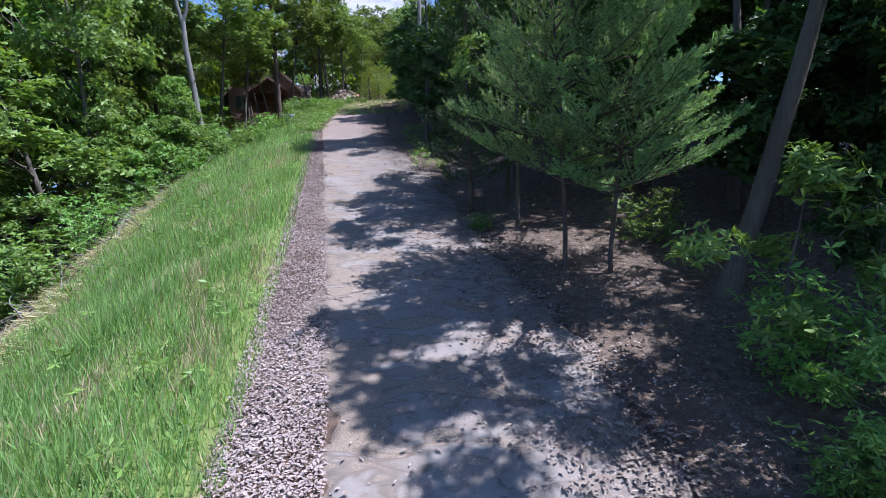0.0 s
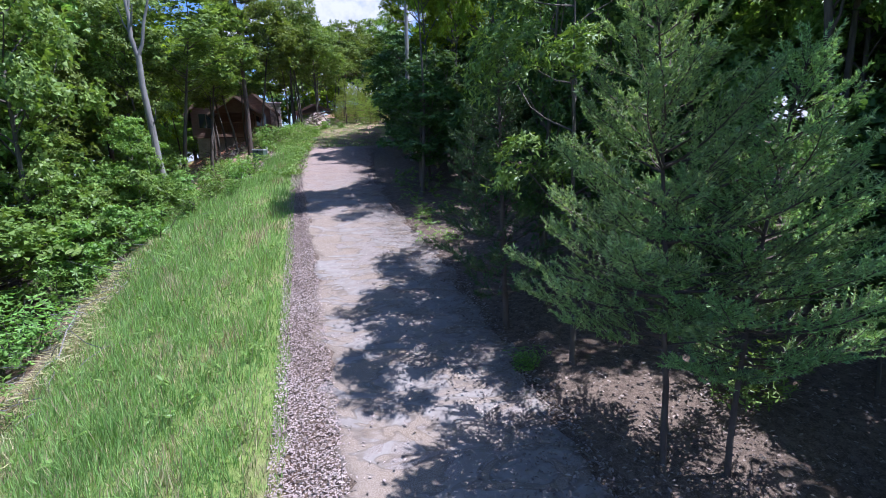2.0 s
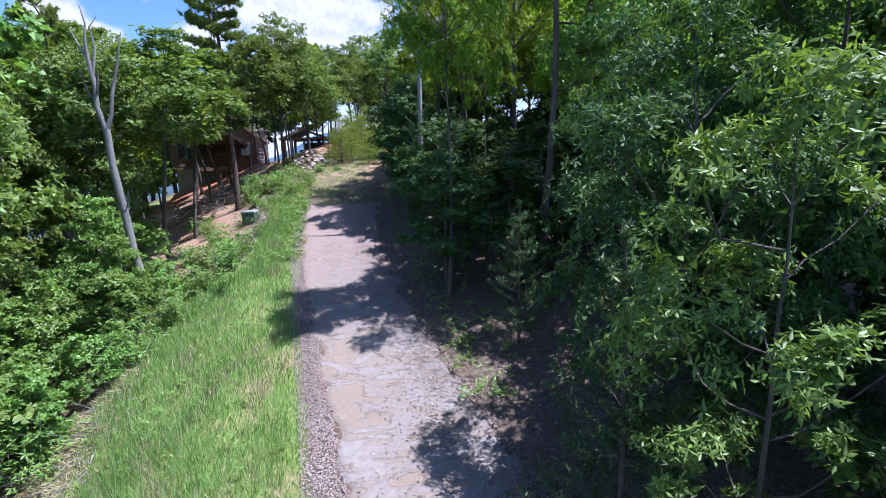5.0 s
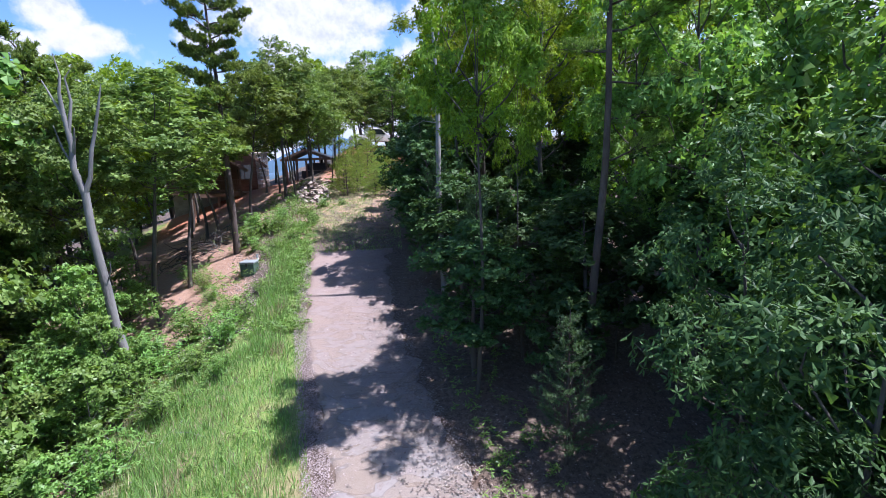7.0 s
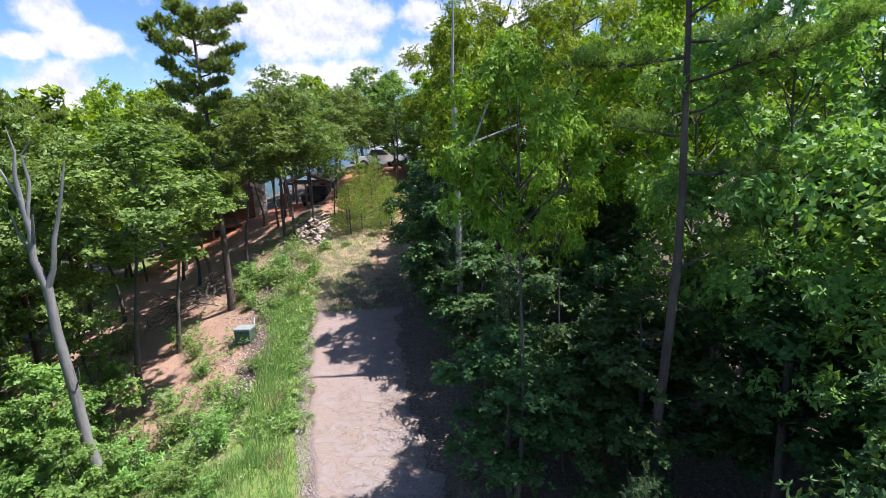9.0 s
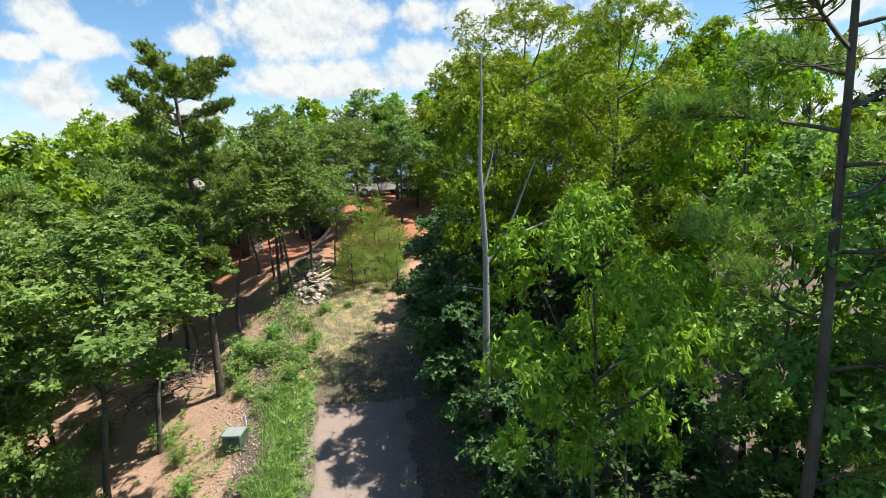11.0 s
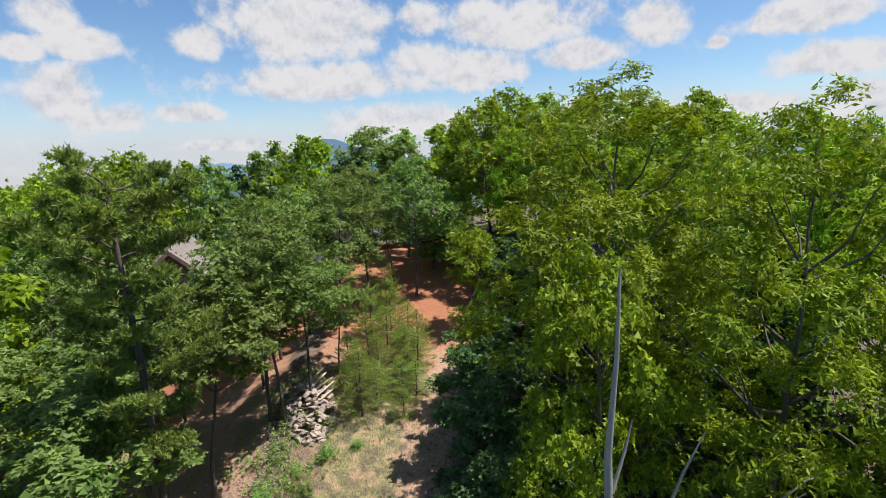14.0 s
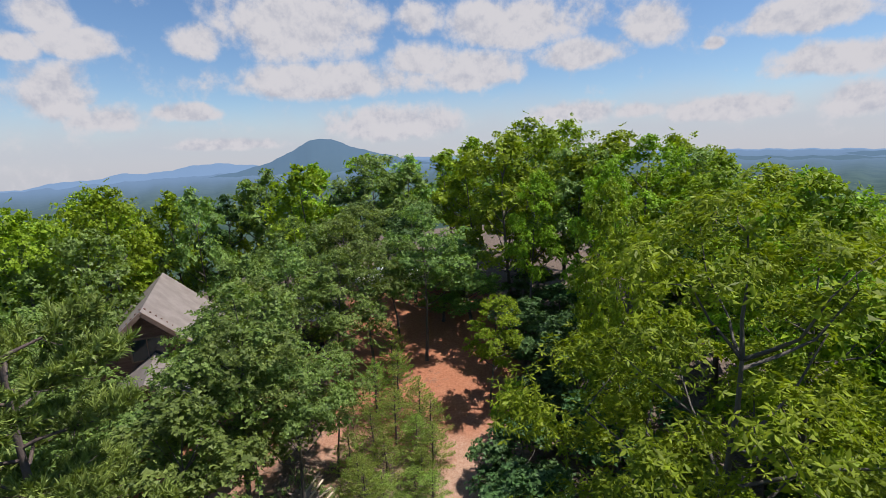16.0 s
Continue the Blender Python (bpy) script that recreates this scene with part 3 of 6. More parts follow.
def oak(name, seed, tall, wide, base, rosettes, leaf, leaf_mat, label, lobes=15, lean=0.03, thick=0.13, per=5, twigs=1, plain=True, hang=0.12, broad=0.66, sprays=8, loose=1.0, tilt=(0.0, 0.0)):
    """A broad-leaved tree: leaning trunk, limbs to rounded lobes of the crown, sprays of leaf rosettes over each lobe."""
    rng = np.random.default_rng(seed)
    root = thing(name, Matrix(), label, "tree")
    TALL[root.name], WIDE[root.name] = tall, wide
    way = unit(np.array([tilt[0] + rng.normal(0, lean), tilt[1] + rng.normal(0, lean), 1.0]))
    trunk = bent(rng, (0, 0, -0.4), way, tall * 0.74 + 0.4, thick, thick * 0.18, 10, 0.05, 0.035)
    trunk[0] = (*trunk[0][:3], thick * 1.5)
    mid, half = (base + 1) / 2 * tall, (1 - base) / 2 * tall
    spots = [np.array(q) for q in ((0.05, 0.0, 0.66), (0.34, 0.12, 0.5), (-0.28, -0.24, 0.53))]
    while len(spots) < lobes:
        tries = unit(rng.normal(0, 1, (14, 3))) * rng.uniform(0.45, 0.8, (14, 1))
        spots.append(max(tries, key=lambda q: min(np.linalg.norm((q - o) * (1, 1, 1.5)) for o in spots)))
    limbs, tips, outs, sizes, cores, core_size = [], [], [], [], [], []
    for h in spots:
        egg = (1 - 0.1 * h[2]) * wide
        size = wide * rng.uniform(0.30, 0.46) * (1 - 0.15 * max(0.0, h[2]))
        z = mid + h[2] * half
        axis = along_trunk(trunk, z)
        c = axis + np.array([h[0] * egg, h[1] * egg, 0])
        away = math.hypot(h[0] * egg, h[1] * egg)
        foot = along_trunk(trunk, max(0.25 * tall, min(tall * 0.72, z - 0.55 * away - 0.3 * size)))
        knee = foot * 0.4 + c * 0.6 + np.array([0, 0, -0.12 * away]) + rng.normal(0, 0.07 * away + 0.02, 3)
        r0 = thick * rng.uniform(0.26, 0.4) * (1 - 0.35 * max(0.0, h[2]))
        limbs.append([(*foot, r0), (*(foot * 0.5 + knee * 0.5 + rng.normal(0, 0.04, 3)), r0 * 0.8), (*knee, r0 * 0.6), (*c, 0.016)])
        out = unit(c - along_trunk(trunk, z - 0.45 * half))
        cores.append(c)
        core_size.append(size)
        for k in range(sprays):
            d = unit(unit(rng.normal(0, 1, 3)) + out * 0.55 + np.array([0, 0, 0.42]))
            tip = c + d * size * rng.uniform(0.7, 1.1) * np.array([1, 1, 0.85])
            if k < twigs:
                limbs.append([(*c, 0.014), (*((c + tip) / 2 + rng.normal(0, 0.05, 3)), 0.010), (*tip, 0.005)])
            tips.append(tip)
            outs.append(d)
            sizes.append(size)
    wood([trunk], limbs, M_BARK, root)
    tips, outs, sizes = np.array(tips), np.array(outs), np.array(sizes)
    pick = rng.choice(len(tips), rosettes, p=(w := rng.uniform(0.4, 1.6, len(tips)) * sizes ** 2) / w.sum())
    jit = rng.normal(0, 1, (rosettes, 3)) * (loose * sizes[pick] * 0.21)[:, None]
    flat = np.hypot(jit[:, 0], jit[:, 1])
    jit[:, 2] = 0.55 * jit[:, 2] - 0.3 * flat
    v, f = whorls(rng, tips[pick] + jit, unit(outs[pick] * 0.8 + unit(jit) * 0.5), per, leaf, 0.35, plain, hang, broad)
    # oversized leaves inside each lobe, added to block light and keep its core dark
    deep = np.repeat(np.array(cores), 26, 0)
    girth = np.repeat(np.array(core_size), 26)
    deep = deep + unit(rng.normal(0, 1, deep.shape)) * (girth * rng.uniform(0.1, 0.62, len(deep)))[:, None] * np.array([1, 1, 0.8])
    w, g = whorls(rng, deep, np.tile([0, 0, 1.0], (len(deep), 1)), 2, leaf * (1.15 if not plain else 1.6), 0.35, True, hang, 0.75)
    v, f = np.concatenate([v, w]), np.concatenate([f, g + len(v)])
    ob = new("crown", tri_mesh("crown", v, f, leaf_mat))
    ob.parent = root
    return root


def feather_pine(name, seed, tall, wide, base, leaf_mat, label, thick=0.05, lean=(0.0, 0.0), gap=0.3, shoots=13, per=46, needle=0.05, needle_w=0.0065, bare=True, rise=0.9):
    """A young pine seen close: whorls of boughs, flat fans of shoots that turn up at the tips, short needles all along each shoot."""
    rng = np.random.default_rng(seed)
    root = thing(name, Matrix(), label, "tree")
    TALL[root.name], WIDE[root.name] = tall, wide
    trunk = [(lean[0] * u * u + rng.normal(0, 0.015), lean[1] * u * u + rng.normal(0, 0.015), -0.2 + (tall + 0.2) * u, thick * (1.15 - u)) for u in np.linspace(0, 1, 10)]
    limbs, heads = [], []

    def shoot(q, e, ln, lift):
        p1 = q + e * ln * 0.5 + np.array([0, 0, lift * 0.25 * ln])
        p2 = p1 + unit(e + np.array([0, 0, lift])) * ln * 0.5
        if bare:
            limbs.append([(*q, 0.005), (*p2, 0.0025)])
        heads.append((q, p1, p2))

    z = base * tall
    while z < tall * 0.97:
        u = (z / tall - base) / (1 - base)
        turn = rng.random() * 6.28
        n_b = 5
        for b in range(n_b):
            a = turn + b * 6.283 / n_b + rng.normal(0, 0.2)
            reach = max(0.16, wide * (1 - u) ** 0.8 * min(1.0, 0.6 + 2.5 * u) * rng.uniform(0.7, 1.1))
            d = unit(np.array([math.cos(a), math.sin(a), 0.08 + rise * u + rng.normal(0, 0.08)]))
            limb = bent(rng, along_trunk(trunk, z + rng.normal(0, 0.05)), d, reach, 0.007 + 0.009 * reach, 0.004, 6, 0.06, 0.07)
            limbs.append(limb)
            pts = np.array([q[:3] for q in limb])
            side = unit(np.cross(d, (0, 0, 1.0)))
            n_s = max(4, int(shoots * reach))
            for k in range(n_s):
                s = 0.22 + 0.78 * (k + rng.random()) / n_s
                i0 = min(5, int(s * 6))
                q = pts[i0] + (pts[i0 + 1] - pts[i0]) * (s * 6 - i0)
                hand = 1 if k % 2 else -1
                e = unit(unit(pts[i0 + 1] - pts[i0]) * 0.75 + side * hand * rng.uniform(0.35, 0.9) + np.array([0, 0, rng.normal(0.02, 0.16)]))
                shoot(q, e, (0.16 + 0.34 * reach * (1.05 - s)) * rng.uniform(0.7, 1.2), rng.uniform(0.25, 0.75))
            shoot(pts[-2], unit(pts[-1] - pts[-2]), 0.34, rng.uniform(0.3, 0.8))
        z += gap * rng.uniform(0.8, 1.2)
    for k in range(5):
        shoot(np.array(trunk[-1][:3]) - (0, 0, 0.1), unit(np.array([rng.normal(0, 0.35), rng.normal(0, 0.35), 1.0])), 0.35, 0.4)
    wood([trunk], limbs, M_BARK_PINE, root)
    h = np.array(heads)
    n = len(h)
    s = rng.random((n, per, 1)) * 2
    o = np.where(s < 1, h[:, None, 0] + (h[:, None, 1] - h[:, None, 0]) * s, h[:, None, 1] + (h[:, None, 2] - h[:, None, 1]) * (s - 1))
    e = np.where(s < 1, unit(h[:, 1] - h[:, 0])[:, None], unit(h[:, 2] - h[:, 1])[:, None])
    d = unit(e * 0.8 + unit(rng.normal(0, 1, (n, per, 3))) * 0.85)
    side = unit(np.cross(d, rng.normal(0, 1, (n, per, 3))))
    ln = needle * rng.uniform(0.7, 1.25, (n, per, 1))
    v = np.stack([o - side * needle_w, o + side * needle_w, o + d * ln], 2).reshape(-1, 3)
    ob = new("crown", tri_mesh("crown", v, np.arange(len(v)).reshape(-1, 3), leaf_mat))
    ob.parent = root
    return root


def layered_pine(name, seed, tall, thick, tiers, label, per=20, needle_w=0.013, twigs=10, needle=0.16):
    """An old pine: bare trunk, wide level boughs carrying shelves of needle brushes, a forked top."""
    rng = np.random.default_rng(seed)
    root = thing(name, Matrix(), label, "tree")
    trunk = bent(rng, (0, 0, -0.4), (0, 0, 1), tall * 0.97, thick, thick * 0.3, 10, 0.25, 0.02)
    trunk[0] = (*trunk[0][:3], thick * 1.4)
    tz, txy = [q[2] for q in trunk], np.array([q[:2] for q in trunk])
    limbs, brush, ways = [], [], []
    for z, reach, turn, rise in tiers:
        z = z * tall
        p = (np.interp(z, tz, txy[:, 0]), np.interp(z, tz, txy[:, 1]), z)
        a = radians(turn)
        limb = bent(rng, p, unit(np.array([math.cos(a), math.sin(a), rise])), reach, thick * 0.26, 0.012, 7, 0.03, 0.10)
        limbs.append(limb)
        side = np.array([-math.sin(a), math.cos(a), 0.0])
        for k in range(int(twigs * reach) + 3):
            s = rng.uniform(0.3, 1.0)
            i0 = min(6, int(s * 7))
            q = np.array(limb[i0][:3]) + (np.array(limb[i0 + 1][:3]) - np.array(limb[i0][:3])) * (s * 7 - i0)
            wide = (0.25 + 0.22 * reach) * math.sin(math.pi * min(1.0, 0.25 + 0.7 * s))
            d = unit(side * rng.normal(0, 1) + np.array([math.cos(a), math.sin(a), 0.2]) * rng.uniform(0.2, 1.0))
            twig = bent(rng, q, d, wide * rng.uniform(0.5, 1.3), 0.014, 0.006, 3, 0.08, 0.15)
            limbs.append(twig)
            for j in range(5):
                u = rng.uniform(0.2, 1.0)
                m = min(2, int(u * 3))
                c = np.array(twig[m][:3]) + (np.array(twig[m + 1][:3]) - np.array(twig[m][:3])) * (u * 3 - m)
                brush.append(c + rng.normal(0, 1, 3) * np.array([0.10, 0.10, 0.05]))
                ways.append(unit(d * 0.5 + rng.normal(0, 0.35, 3) + np.array([0, 0, 0.75])))
    wood([trunk], limbs, M_BARK_PINE, root)
    c, e = np.array(brush), np.array(ways)
    n = len(c)
    o = c[:, None] + e[:, None] * rng.uniform(0, 0.14, (n, per, 1))
    d = unit(e[:, None] * 0.75 + rng.normal(0, 0.55, (n, per, 3)))
    side = unit(np.cross(d, rng.normal(0, 1, (n, per, 3))))
    ln = needle * rng.uniform(0.7, 1.3, (n, per, 1))
    v = np.stack([o - side * needle_w, o + side * needle_w, o + d * ln], 2).reshape(-1, 3)
    ob = new("crown", tri_mesh("crown", v, np.arange(len(v)).reshape(-1, 3), M_PINE))
    ob.parent = root
    return root


def shrub(name, seed, tall, wide, count, leaf, leaf_mat, label):
    """A low many-stemmed bush."""
    rng = np.random.default_rng(seed)
    root = thing(name, Matrix(), label, "bush")
    stems, c, o = [], [], []
    for i in range(14):
        a, t = i * 2.4, rng.uniform(0.15, 1.0)
        d = unit(np.array([math.cos(a) * t * wide, math.sin(a) * t * wide, tall * rng.uniform(0.6, 1.0)]))
        st = bent(rng, (0.1 * math.cos(a), 0.1 * math.sin(a), -0.1), d, math.hypot(t * wide, tall) * rng.uniform(0.6, 1.0), 0.018, 0.005, 5, 0.04, 0.12)
        stems.append(st)
        for q in st[2:]:
            c.append(q[:3])
            o.append(d)
    wood([], stems, M_BARK, root, "stem")
    c, o = np.array(c), np.array(o)
    pick = rng.integers(0, len(c), count)
    cc = c[pick] + rng.normal(0, 0.2 * wide, (count, 3)) * np.array([1, 1, 0.7])
    cc[:, 2] = np.abs(cc[:, 2])
    v, f = whorls(rng, cc, o[pick], 5, leaf)
    ob = new("crown", tri_mesh("crown", v, f, leaf_mat))
    ob.parent = root
    return root


def stand(ob, x, y, turn=0.0, size=1.0, tall=1.0, sink=0.0, first=False):
    """A copy of a plant on the ground at a place (the first one is the plant itself)."""
    m = pose(x, y, ground_z(x, y) - sink, 0, 0, turn) @ Matrix.Diagonal((size, size, size * tall, 1))
    if first:
        ob.matrix_world = m
        return ob
    return copy_thing(ob, m)



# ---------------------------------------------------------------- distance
# air haze is put into these colours; the last of each is emitted
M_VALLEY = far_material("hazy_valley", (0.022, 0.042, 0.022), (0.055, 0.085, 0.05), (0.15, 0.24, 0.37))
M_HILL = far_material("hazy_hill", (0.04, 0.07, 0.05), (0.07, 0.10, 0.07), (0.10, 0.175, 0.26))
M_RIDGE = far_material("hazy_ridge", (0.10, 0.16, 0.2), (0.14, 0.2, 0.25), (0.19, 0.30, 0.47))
EYE_Z = 20.6


def bell(a, mid, wide):
    return np.exp(-((a - mid) / wide) ** 2)


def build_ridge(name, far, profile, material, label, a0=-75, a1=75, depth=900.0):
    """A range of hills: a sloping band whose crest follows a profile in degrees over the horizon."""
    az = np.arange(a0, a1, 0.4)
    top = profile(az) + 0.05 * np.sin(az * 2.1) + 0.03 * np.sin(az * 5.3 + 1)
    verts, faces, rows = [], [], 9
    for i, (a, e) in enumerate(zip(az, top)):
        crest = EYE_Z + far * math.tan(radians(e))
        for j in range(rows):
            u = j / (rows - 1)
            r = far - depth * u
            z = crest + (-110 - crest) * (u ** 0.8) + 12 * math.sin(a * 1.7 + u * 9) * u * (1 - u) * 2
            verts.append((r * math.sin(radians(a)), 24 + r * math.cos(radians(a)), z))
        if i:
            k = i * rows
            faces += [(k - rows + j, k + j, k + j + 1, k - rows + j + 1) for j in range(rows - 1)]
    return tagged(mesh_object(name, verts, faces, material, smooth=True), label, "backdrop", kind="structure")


def horizon(a):
    return -0.00061 * (a - 10) ** 2


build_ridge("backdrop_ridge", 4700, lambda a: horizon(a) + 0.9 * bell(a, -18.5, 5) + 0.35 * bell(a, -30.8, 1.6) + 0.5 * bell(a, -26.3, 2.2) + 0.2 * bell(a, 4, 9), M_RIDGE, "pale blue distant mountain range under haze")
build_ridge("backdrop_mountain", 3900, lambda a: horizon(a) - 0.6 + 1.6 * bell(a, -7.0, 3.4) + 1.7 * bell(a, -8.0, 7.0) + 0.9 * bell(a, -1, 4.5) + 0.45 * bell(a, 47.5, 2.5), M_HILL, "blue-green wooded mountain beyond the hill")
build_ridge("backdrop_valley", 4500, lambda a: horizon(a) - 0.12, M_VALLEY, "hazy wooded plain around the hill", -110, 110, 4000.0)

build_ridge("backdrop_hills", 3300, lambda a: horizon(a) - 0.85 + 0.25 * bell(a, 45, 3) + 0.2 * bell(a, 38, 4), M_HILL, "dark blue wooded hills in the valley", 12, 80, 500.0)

M_WHITE = surface("white_paint", (0.72, 0.72, 0.70), (0.78, 0.78, 0.77), (0.84, 0.84, 0.83), 1.0, 20.0, 0.5, 0.1, 0.005)
M_WALL = surface("stained_boards", (0.10, 0.055, 0.040), (0.15, 0.085, 0.063), (0.20, 0.125, 0.092), 1.2, 20.0, 0.8, 0.3, 0.01, stretch=(1, 1, 6))
M_ROOF = surface("brown_shingle", (0.15, 0.125, 0.105), (0.20, 0.17, 0.15), (0.25, 0.22, 0.195), 1.0, 25.0, 0.9, 0.4, 0.01, island=0.12)
M_DECK = surface("weathered_deck", (0.13, 0.08, 0.056), (0.18, 0.118, 0.086), (0.24, 0.165, 0.125), 2.0, 18.0, 0.85, 0.3, 0.01, island=0.15)
M_CHIMNEY = surface("field_stone", (0.24, 0.21, 0.18), (0.36, 0.31, 0.27), (0.48, 0.42, 0.37), 2.5, 14.0, 0.9, 0.8, 0.03, island=0.25)
M_METAL_DARK = surface("dark_metal", (0.025, 0.027, 0.03), (0.035, 0.037, 0.04), (0.05, 0.05, 0.055), 1.5, 22.0, 0.45, 0.1, 0.004)
M_TYRE = surface("tyre", (0.015, 0.015, 0.015), (0.022, 0.022, 0.022), (0.03, 0.03, 0.03), 4.0, 30.0, 0.9, 0.3, 0.01)
M_BOX = surface("green_enclosure", (0.055, 0.10, 0.075), (0.07, 0.12, 0.09), (0.09, 0.14, 0.11), 2.0, 24.0, 0.5, 0.15, 0.004)
M_LID = surface("pale_lid", (0.20, 0.225, 0.22), (0.25, 0.28, 0.27), (0.30, 0.33, 0.32), 2.0, 20.0, 0.55, 0.15, 0.004)
M_PLANK = surface("fresh_timber", (0.42, 0.33, 0.22), (0.52, 0.42, 0.30), (0.62, 0.52, 0.39), 2.0, 16.0, 0.8, 0.25, 0.006, island=0.12, stretch=(0.3, 4, 4))


def glass_material():
    m, nt, bsdf = shader("window_glass")
    bsdf.inputs["Base Color"].default_value = (0.03, 0.04, 0.045, 1)
    bsdf.inputs["Roughness"].default_value = 0.04
    bsdf.inputs["Specular IOR Level"].default_value = 0.8
    return m


M_GLASS = glass_material()


def box_bm(x0, y0, z0, x1, y1, z1, bevel=0.0):
    bm = bmesh.new()
    bmesh.ops.create_cube(bm, size=1)
    bmesh.ops.scale(bm, vec=(x1 - x0, y1 - y0, z1 - z0), verts=bm.verts)
    bmesh.ops.translate(bm, vec=((x0 + x1) / 2, (y0 + y1) / 2, (z0 + z1) / 2), verts=bm.verts)
    if bevel:
        bmesh.ops.bevel(bm, geom=bm.edges[:], offset=bevel, segments=1, affect="EDGES")
    return bm


def prism_bm(profile, y0, y1):
    """A solid from an x-z outline, drawn out along y."""
    bm = bmesh.new()
    a, b = [bm.verts.new((x, y0, z)) for x, z in profile], [bm.verts.new((x, y1, z)) for x, z in profile]
    bm.faces.new(a)
    bm.faces.new(b[::-1])
    for i in range(len(a)):
        j = (i + 1) % len(a)
        bm.faces.new((a[i], b[i], b[j], a[j]))
    bmesh.ops.recalc_face_normals(bm, faces=bm.faces[:])
    return bm


def bar_bm(p, q, wide, tall=None):
    """A squared beam from p to q."""
    p, q = Vector(p), Vector(q)
    bm = box_bm(-wide / 2, -(tall or wide) / 2, 0, wide / 2, (tall or wide) / 2, (q - p).length, 0.006)
    bmesh.ops.transform(bm, matrix=Matrix.Translation(p) @ (q - p).to_track_quat("Z", "Y").to_matrix().to_4x4(), verts=bm.verts)
    return bm


def pitched(house, name, x0, x1, y0, y1, eave, apex, material, thick=0.16):
    """Two sloping slabs meeting at a ridge along y."""
    xm = (x0 + x1) / 2
    for a, b in ((x0, xm), (xm, x1)):
        za, zb = (eave, apex) if a == x0 else (apex, eave)
        part(name, prism_bm([(a, za), (b, zb), (b, zb + thick), (a, za + thick)], y0, y1), material, house)
    for side in (0, 1):
        xa, za = (x0, eave) if side == 0 else (x1, eave)
        part("barge_board", bar_bm((xa, y0 - 0.03, za + 0.02), (xm, y0 - 0.03, apex + 0.02), 0.06, 0.22), M_DECK, house)


def window_set(house, x0, x1, y, z0, z1, panes=2):
    win = part("window", box_bm(x0 - 0.08, y - 0.05, z0 - 0.08, x1 + 0.08, y + 0.02, z1 + 0.08, 0.01), M_DECK, house)
    step = (x1 - x0) / panes
    for i in range(panes):
        part("pane", box_bm(x0 + i * step + 0.03, y - 0.065, z0, x0 + (i + 1) * step - 0.03, y - 0.045, z1), M_GLASS, win)


